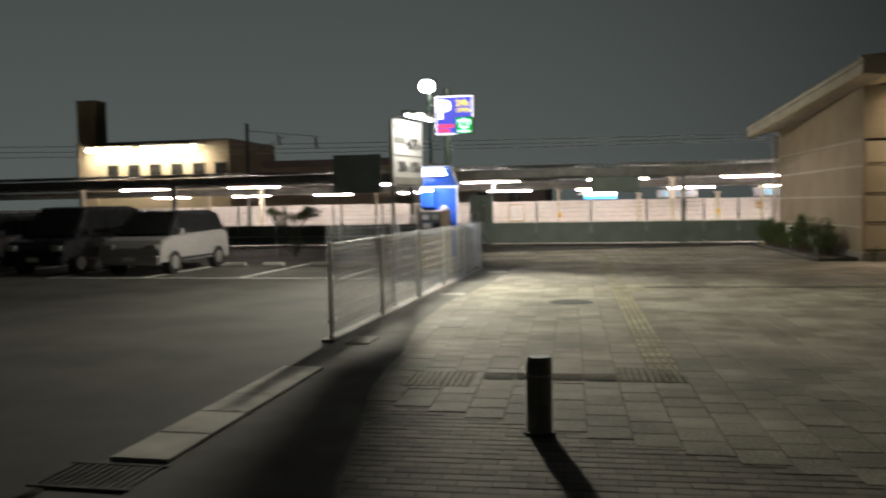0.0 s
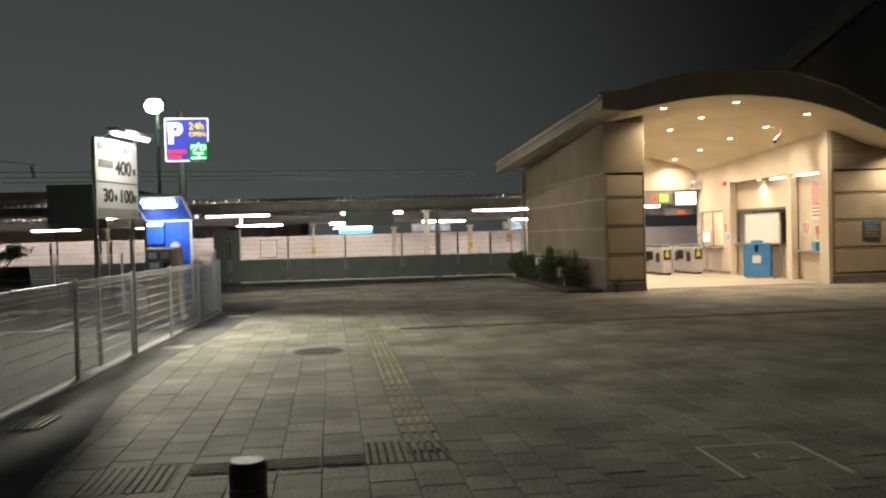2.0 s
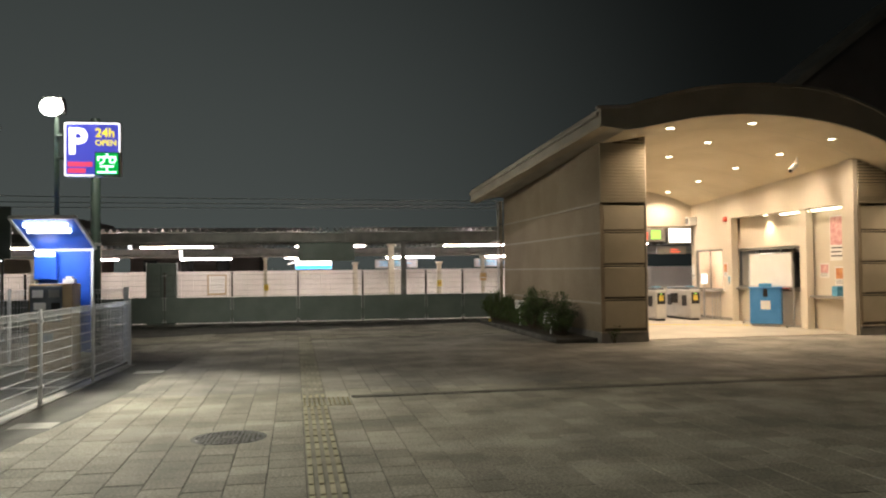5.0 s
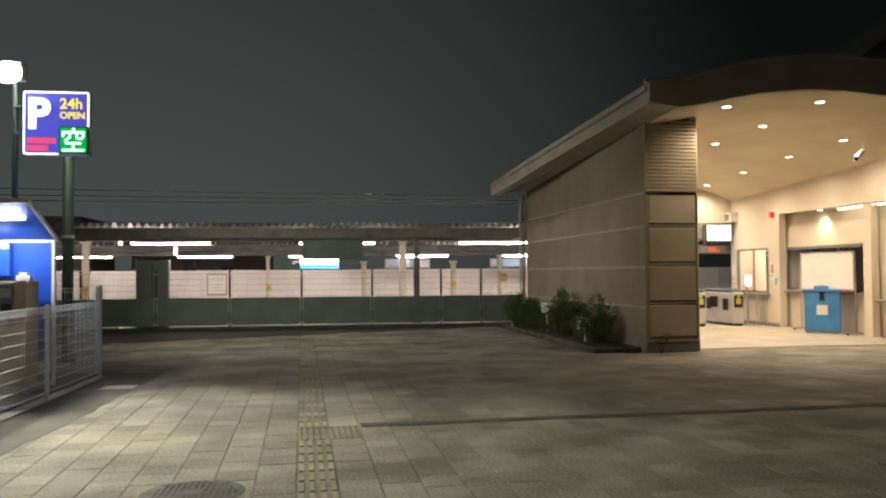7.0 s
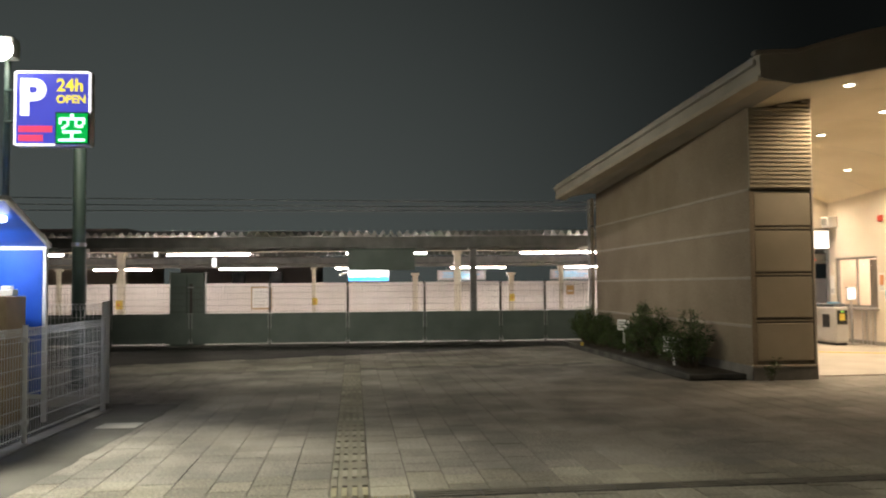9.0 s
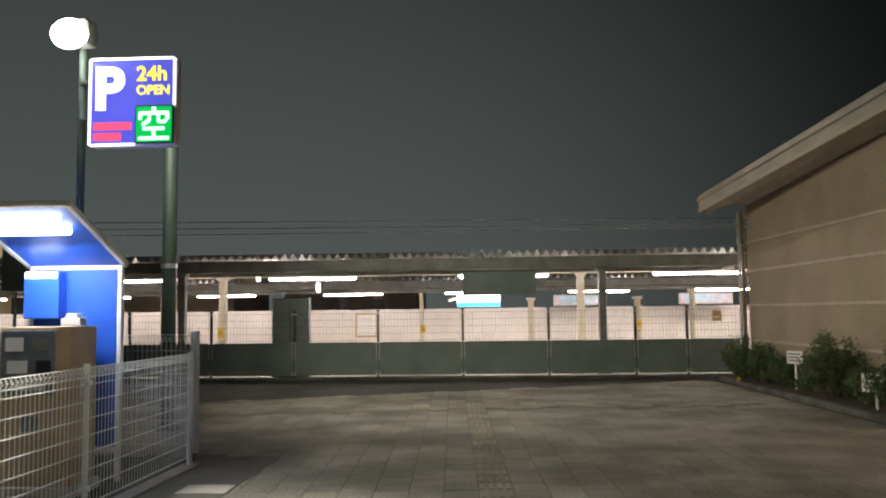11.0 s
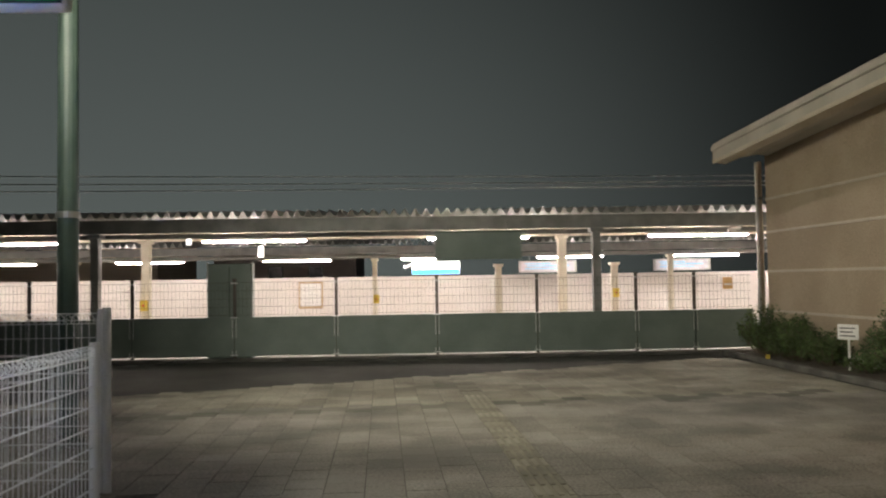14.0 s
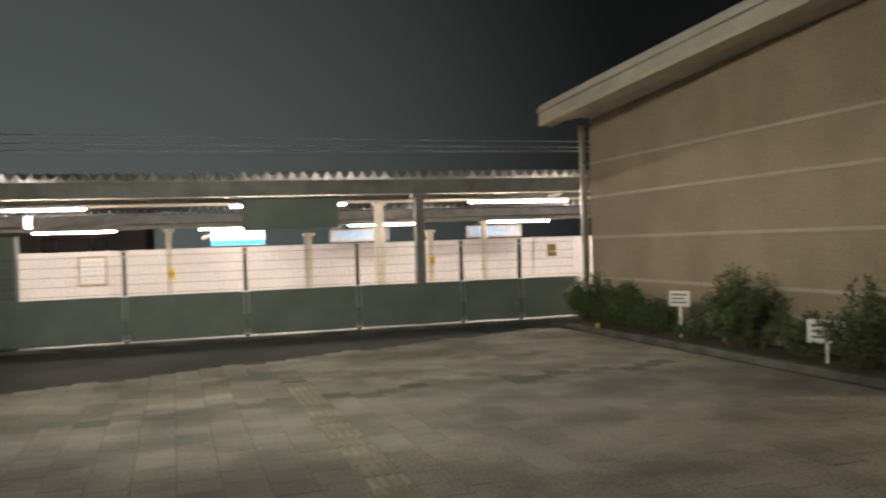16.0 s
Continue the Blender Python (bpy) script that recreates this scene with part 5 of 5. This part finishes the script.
# price board
pr = thing("price_sign", "white parking price board with a lit tube on two steel posts", "sign", pose(-2.99, 13.16, -0.03, 0, 0, 76))
part("board", B((-0.52, 0.52, -0.02, 0.03, 1.92, 2.98), bevel=0.012), M_WHITE, pr)
part("header", B((-0.46, 0.25, -0.026, -0.0205, 2.82, 2.92)), M_PALEBOARD, pr, "pale blue heading")
part("divider", B((-0.48, 0.48, -0.026, -0.0205, 2.40, 2.415)), M_INK, pr)
part("lower_panel", B((-0.48, 0.48, -0.026, -0.0205, 1.94, 2.06)), M_KERB, pr)
part("text_bar", B((-0.45, -0.10, -0.028, -0.0205, 2.60, 2.70)), M_PSTEEL, pr)
letters("lettering", "400", 0.27, M_INK, pr, pose(-0.06, -0.024, 2.52) @ UP, bold=0.006)
letters("lettering", "30", 0.24, M_INK, pr, pose(-0.36, -0.024, 2.15) @ UP, bold=0.006)
letters("lettering", "100", 0.24, M_INK, pr, pose(0.02, -0.024, 2.15) @ UP, bold=0.006)
for x, z in ((0.42, 2.53), (-0.06, 2.16), (0.42, 2.16)):
    part("unit_mark", B((x - 0.03, x + 0.03, -0.026, -0.0205, z, z + 0.09), bevel=0.002), M_INK, pr)
for x in (-0.44, 0.44):
    part("post", R(((x, 0.05, -0.02), (x, 0.05, 2.95), 0.03, 12)), M_STEEL, pr)
part("lamp_casing", B((-0.48, 0.48, -0.30, -0.16, 3.04, 3.09), bevel=0.01), M_WHITE, pr)
for x in (-0.4, 0.4):
    part("lamp_arm", R(((x, 0.02, 2.96), (x, -0.22, 3.06), 0.012, 8)), M_STEEL, pr)
part("tube", R(((-0.44, -0.23, 3.015), (0.44, -0.23, 3.015), 0.024, 10)), G_BOOTH, pr, "glowing tube")

# bollards


def bollard(x, y, h, r):
    t = thing("bollard", "short dark stone bollard standing on the paving", "bollard", pose(x, y, 0.0), "bollards")
    part("shaft", R(((0, 0, 0.0), (0, 0, h - 0.03), r, 28)), M_BOLLARD, t, smooth=False)
    part("cap", R(((0, 0, h - 0.03), (0, 0, h), r, 28, r * 0.86)), M_BOLLARD, t)
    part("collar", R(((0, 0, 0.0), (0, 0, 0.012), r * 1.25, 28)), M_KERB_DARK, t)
    part("band", R(((0, 0, h - 0.13), (0, 0, h - 0.118), r * 1.02, 28)), M_BOLLARD_BAND, t, "pale worn band")


bollard(-0.27, 5.76, 0.53, 0.088)
bollard(1.635, 4.36, 0.60, 0.088)

# manhole, drain channels, guide strips, painted corner mark
mh = thing("manhole_cover", "round cast-iron manhole cover in the paving", "manhole", pose(-0.37, 13.17, -0.012))
part("frame", R(((0, 0, 0), (0, 0, 0.012), 0.36, 36)), M_KERB_DARK, mh)
part("lid", R(((0, 0, 0.012), (0, 0, 0.016), 0.325, 36)), M_IRON, mh)
bm = bmesh.new()
for i in range(-7, 8):
    for j in range(-7, 8):
        if 0.09 < math.hypot(i, j) * 0.042 < 0.30:
            box(bm, i * 0.042 - 0.013, i * 0.042 + 0.013, j * 0.042 - 0.013, j * 0.042 + 0.013, 0.0162, 0.021)
part("studs", bm, M_KERB_DARK, mh, "worn raised studs")
part("badge", R(((0, 0, 0.0162), (0, 0, 0.021), 0.075, 20)), M_KERB_DARK, mh)


def guide_tile(kind):
    bm = bmesh.new() if kind == "bars" else B((-0.1485, 0.1485, -0.1485, 0.1485, -0.014, 0.0))
    if kind == "bars":
        for i in range(4):
            box(bm, -0.115 + i * 0.077 - 0.019, -0.115 + i * 0.077 + 0.019, -0.128, 0.128, -0.006, 0.006)
    else:
        for i in range(5):
            for j in range(5):
                rod(bm, (-0.116 + i * 0.058, -0.116 + j * 0.058, -0.001), (-0.116 + i * 0.058, -0.116 + j * 0.058, 0.007), 0.015, 6, 0.010)
    return bm


strip = structure("guide_strip", B((-0.147, 0.147, -7.55, 10.7, -0.0065, -0.003)), M_TACTILE_BED, "worn yellow tactile guide strip in the paving", "tactile paving", PAVE)
me_bars = mesh_of("guide_bars", guide_tile("bars"), M_TACTILE)
me_worn = mesh_of("guide_bars_worn", guide_tile("bars"), M_TACTILE_WORN)
me_dots = mesh_of("guide_dots", guide_tile("dots"), M_TACTILE)
me_dots.materials.append(M_TACTILE_BED)
for p in me_dots.polygons:
    p.material_index = 1 if p.area > 0.01 else 0
# cross-bar tile; its dark bed colour paints in the shade between the bars
bm = B((-0.149, 0.149, -0.125, 0.125, -0.012, 0.002))
for i in range(4):
    box(bm, -0.102 + i * 0.068 - 0.012, -0.102 + i * 0.068 + 0.012, -0.146, 0.146, 0.0022, 0.010)
bmesh.ops.rotate(bm, matrix=Matrix.Rotation(math.pi / 2, 3, "Z"), verts=bm.verts)
me_cross = mesh_of("guide_cross_bars", bm, M_JOINTSOIL_SHADE)
me_cross.materials.append(M_TACTILE_WORN)
for p in me_cross.polygons:
    p.material_index = 1 if p.center.z > 0.004 else 0
spots = [(0.0, -7.2 + 0.3 * i, "d" if i in (0, 24, 25) else "b") for i in range(60)]
spots += [(0.0, -7.4, "d"), (-0.3, -7.1, "d"), (-0.3, -7.4, "d"), (0.3, 0.0, "d"), (0.3, 0.3, "d")]
spots += [(-0.60 - 0.3 * k, -7.4, "c") for k in range(4)] + [(-1.87 - 0.3 * k, -7.4 - 0.3 * j, "d") for k in range(2) for j in range(2)]
for x, y, k in spots:
    ob = new("guide_tile", (me_bars if y < 0.6 else me_worn) if k == "b" else me_cross if k == "c" else me_dots)
    ob.parent = strip
    ob.matrix_local = pose(x, y, 0.003 if k == "c" else 0.001 if k == "b" else 0.004)
for y, x0, x1 in ((0.47, 0.47, 15.3),):
    ch = thing("drain_channel", "narrow slotted drain channel across the paving", "drain", PAVE @ pose(x0, y, -0.003))
    n = int((x1 - x0) / 0.5)
    part("bed", B((0, n * 0.5, -0.095, 0.095, 0.0, 0.006)), M_IRON, ch)
    for i in range(n):
        for j in range(3):
            part("bar", B((i * 0.5 + 0.01, i * 0.5 + 0.49, -0.085 + j * 0.062, -0.045 + j * 0.062, 0.006, 0.011)), M_DRAIN, ch)
structure("corner_mark", B((2.62, 3.36, 7.43, 7.455, -0.004, 0.003), (3.335, 3.36, 6.7, 7.43, -0.004, 0.003), (2.62, 2.645, 6.7, 7.43, -0.004, 0.003), (2.93, 3.03, 7.20, 7.225, -0.004, 0.003), (2.93, 2.955, 7.10, 7.20, -0.004, 0.003), (2.955, 3.03, 7.10, 7.125, -0.004, 0.003), (3.12, 3.19, 7.05, 7.08, -0.004, 0.003)), M_PAINTLINE, "thin white painted frame on the paving", "marking")

# ---- cars ----


def car(m, paint, length, width, height, label):
    t = thing("car", label, "car", m, "parked cars")
    # side outline from front (y = 0) to rear; belt and roof
    L_, W_, H_ = length, width / 2, height
    low = [(0.0, 0.32), (0.02, 0.62), (0.16, 0.80), (0.62, 0.90), (L_ - 0.35, 0.98), (L_ - 0.04, 0.92), (L_, 0.55), (L_ - 0.03, 0.30)]
    bm = bmesh.new()
    rings = []
    for s, k in ((-1, 0.93), (-1, 1.0), (1, 1.0), (1, 0.93)):
        rings.append([bm.verts.new((s * (W_ if k == 1.0 else W_ - 0.05), y, z if k == 1.0 else z + 0.05 * (1 if z > 0.6 else 0))) for y, z in low])
    # body as a lofted shell
    order = [rings[1], rings[0], rings[3], rings[2]]
    for a, b in zip(order, order[1:]):
        for i in range(len(low) - 1):
            bm.faces.new((a[i], a[i + 1], b[i + 1], b[i]))
        bm.faces.new((a[-1], a[0], b[0], b[-1]))
    bm.faces.new(order[0][::-1])
    bm.faces.new(order[-1])
    bmesh.ops.recalc_face_normals(bm, faces=bm.faces)
    body = part("body", bm, paint, t)
    roofp = [(0.55, 0.93), (1.25, H_ - 0.03), (1.75, H_), (L_ - 0.75, H_), (L_ - 0.22, H_ - 0.10), (L_ - 0.06, 0.97)]
    bm = bmesh.new()
    a = [bm.verts.new((-W_ + (0.05 if z < 1.0 else 0.20), y, z)) for y, z in roofp]
    b = [bm.verts.new((W_ - (0.05 if z < 1.0 else 0.20), y, z)) for y, z in roofp]
    for i in range(len(roofp) - 1):
        bm.faces.new((a[i], a[i + 1], b[i + 1], b[i]))
    bm.faces.new(a[::-1])
    bm.faces.new(b)
    bmesh.ops.recalc_face_normals(bm, faces=bm.faces)
    cabin = part("cabin", bm, M_CARDARK, t, "dark glazed cabin")
    for s in (-1, 1):
        for y0, y1, y2, y3 in ((0.95, 1.36, 1.88, 1.88), (1.96, 1.96, 2.66, 2.66), (2.74, 2.74, L_ - 0.36, L_ - 0.26)):
            bm = bmesh.new()
            xl, xh = s * (W_ - 0.062), s * (W_ - 0.178)
            q = [bm.verts.new(p) for p in ((xl + s * 0.012, y0, 1.02), (xl + s * 0.012, y3, 1.02), (xh + s * 0.012, y2 if y2 != y3 else y3 - 0.02, H_ - 0.10), (xh + s * 0.012, y1, H_ - 0.10))]
            q2 = [bm.verts.new(v.co - Vector((s * 0.02, 0, 0))) for v in q]
            bm.faces.new(q)
            bm.faces.new(q2[::-1])
            for i in range(4):
                bm.faces.new((q[i], q2[i], q2[(i + 1) % 4], q[(i + 1) % 4]))
            bmesh.ops.recalc_face_normals(bm, faces=bm.faces)
            part("side_window", bm, M_CARGLASS, t, "dark side window")
        part("mirror", B((s * (W_ + 0.02) - 0.06, s * (W_ + 0.02) + 0.06, 0.92, 1.05, 0.98, 1.12), bevel=0.02), paint, t)
        part("door_handle", B((s * W_ - 0.02, s * W_ + 0.02, 1.70, 1.86, 0.84, 0.87), bevel=0.006), M_STEEL, t)
        part("head_lamp", B((s * (W_ - 0.22) - 0.14, s * (W_ - 0.22) + 0.14, -0.012, 0.14, 0.62, 0.76), bevel=0.03), M_STEEL, t)
        part("tail_lamp", B((s * (W_ - 0.09) - 0.07, s * (W_ - 0.09) + 0.075, L_ - 0.10, L_ + 0.012, 0.66, 0.95), bevel=0.02), M_TAIL, t, "red tail lamp")
        part("sill_trim", B((s * W_ - 0.012, s * W_ + 0.012, 0.9, L_ - 0.9, 0.33, 0.40), bevel=0.006), M_BLACK, t)
        for y in (0.68, L_ - 0.62):
            w = part("wheel", R(((s * (W_ - 0.17), y, 0.29), (s * (W_ + 0.015), y, 0.29), 0.29, 26)), M_TYRE, t)
            rim = part("rim", R(((s * (W_ + 0.016), y, 0.29), (s * (W_ + 0.028), y, 0.29), 0.165, 22)), M_STEEL, w, "silver rim")
    bm = bmesh.new()
    q = [bm.verts.new(p) for p in ((-W_ + 0.14, 0.60, 0.985), (W_ - 0.14, 0.60, 0.985), (W_ - 0.25, 1.20, H_ - 0.07), (-W_ + 0.25, 1.20, H_ - 0.07))]
    q2 = [bm.verts.new(v.co + Vector((0, -0.02, 0.012))) for v in q]
    bm.faces.new(q2)
    for i in range(4):
        bm.faces.new((q[i], q2[i], q2[(i + 1) % 4], q[(i + 1) % 4]))
    part("windscreen", bm, M_CARGLASS, t, "dark windscreen")
    part("bumper", B((-W_ + 0.03, W_ - 0.03, -0.03, 0.12, 0.26, 0.50), bevel=0.04), paint, t)
    part("rear_bumper", B((-W_ + 0.03, W_ - 0.03, L_ - 0.12, L_ + 0.03, 0.26, 0.50), bevel=0.04), paint, t)
    part("plate_bar", B((-0.16, 0.16, -0.04, -0.031, 0.36, 0.47)), M_PAPER, t, "blank plate")
    return t


car(pose(-11.15, 17.95, -0.02), M_CARSILVER, 3.6, 1.62, 1.58, "silver compact hatchback parked in a bay")
car(pose(-13.7, 17.8, -0.02), M_CARDARK, 3.9, 1.68, 1.72, "dark minivan parked in a bay")
car(pose(-16.3, 17.9, -0.02), M_CARSILVER, 3.7, 1.62, 1.58, "grey compact car parked in a bay")

# small tree at the back of the lot
rnd = random.Random(21)
tr = thing("small_tree", "small spreading tree with thin foliage in the lot", "tree", pose(-9.7, 25.0, -0.02))
bm = bmesh.new()
rod(bm, (0, 0, 0), (0.05, 0, 0.8), 0.05, 8, 0.035)
tips = []
for k in range(9):
    a = k * 0.7
    e = Vector((math.cos(a) * rnd.uniform(0.4, 0.95), math.sin(a) * rnd.uniform(0.3, 0.6), rnd.uniform(1.05, 1.5)))
    rod(bm, (0.05, 0, 0.75), e, 0.022, 6, 0.008)
    tips.append(e)
crown = bmesh.new()
for e in tips:
    shoots(bm, crown, rnd, e - Vector((0, 0, 0.12)), 0.42, 0.36, 0.34, 7, 22, 0.045)
shoots(bm, crown, rnd, Vector((0, 0, 0.1)), 0.4, 0.35, 0.9, 12, 30, 0.04)
part("trunk", bm, M_TWIG, tr)
part("crown", crown, M_LEAF, tr)
lb = thing("lot_board", "blank dark green board on two steel posts behind the lot", "board", pose(-7.9, 26.1, -0.02))
part("board", B((-0.82, 0.82, -0.03, 0.03, 2.03, 3.3), bevel=0.01), M_BOARD, lb)
for sx in (-0.6, 0.6):
    part("post", R(((sx, 0.06, 0), (sx, 0.06, 3.2), 0.03, 12)), M_PSTEEL, lb)
for x in (-12.4, -10.6, -8.4, -6.9):
    gp = thing("rail_post", "thin pale post with rails at the back of the lot", "post", pose(x, 25.6, -0.02), "lot rail posts")
    part("post", R(((0, 0, 0), (0, 0, 1.3), 0.025, 8)), M_STEEL, gp)
for z in (0.25, 0.6):
    single("lot_rail", R(((-14.5, 25.6, z), (-6.0, 25.6, z), 0.02, 8)), M_STEEL, "pale steel rail at the back of the lot", "rail", None, "lot rails")

# ---- distance ----


def far_house(m, w, d, h, wall, label, windows, roof_h=0.6):
    t = thing("far_building", label, "building", m)
    body = part("wall", B((0, w, 0, d, 0, h)), wall, t)
    part("roof", B((-0.05, w + 0.05, -0.05, d + 0.05, h, h + roof_h), bevel=0.03), M_FARDARK, t)
    for x, z in windows:
        wn_ = part("window", B((x, x + 1.1, -0.08, -0.01, z, z + 1.1)), M_PSTEEL, t)
        part("pane", B((x + 0.08, x + 1.02, -0.10, -0.081, z + 0.08, z + 1.02)), M_WINDOW, wn_)
    return t


fh = far_house(pose(-42.5, 60, 0), 13.5, 9, 7.0, M_FACADE, "far cream building with a row of bright lamps along its top", [(0.8 + 1.9 * i, 4.2) for i in range(7)], 0.12)
for i in range(12):
    if i == 5:
        continue
    lx = 1.6 + i * 0.82
    lp = part("lamp", R(((lx, -0.9, 6.45), (lx + 0.45, -0.9, 6.45), 0.20, 8)), G_FAR, fh, "bright lamp")
part("lamp_rail", B((1.2, 11.6, -0.95, -0.02, 6.72, 6.80)), M_PSTEEL, fh)
lamp("facade_wash", "AREA", look((-36, 58.8, 6.3), (-36, 60, 4.5)), 350, (1.0, 0.85, 0.6), size=10, size_y=0.3)
far_house(pose(-42.3, 59.85, 0), 1.7, 1.5, 10.5, M_FACADE, "far square stair tower beside the cream building", [], 0.08)
far_house(pose(-29, 66, 0), 12, 9, 5.0, M_FACADE, "far dim house with small windows", [(1.0 + 2.8 * i, 3.2) for i in range(4)])
far_house(pose(-15, 72, 0), 10, 9, 3.4, M_FARDARK, "far dark house with a flat roof", [(1.0 + 2.8 * i, 1.6) for i in range(3)])
# large dark hall with an arched roof behind the station
prof_low = [(20.5 + 1.5 * i, 0.0) for i in range(17)]
prof_top = [(20.5 + 1.5 * i, 8.6 + 10.5 * math.sin(min(1.0, i / 14) * math.pi / 2)) for i in range(17)]
ah = thing("arched_hall", "large dark hall with an arched roof behind the station", "building", Matrix())
part("wall", sheet(prof_low, prof_top, 40.0, 42.5), M_FARDARK, ah)
part("roof_edge", sheet([(x, z + 0.01) for x, z in prof_top], [(x, z + 0.4) for x, z in prof_top], 39.6, 42.7), M_ROOF, ah)

# pavers that the camera passes nearest, each on its own
me_tile = bpy.data.meshes.new("paver")
me_tile.from_pydata(tile_verts(0, 0, 0.3, 0.3, 0.0), [], TILE_FACES)
me_tile.materials.append(M_PAVER_PIECE)
for x, y, w, d, z in TILES:
    ob = new("paver", me_tile)
    ob.parent = pavement
    ob.matrix_local = PAVE @ pose(x, y, z)
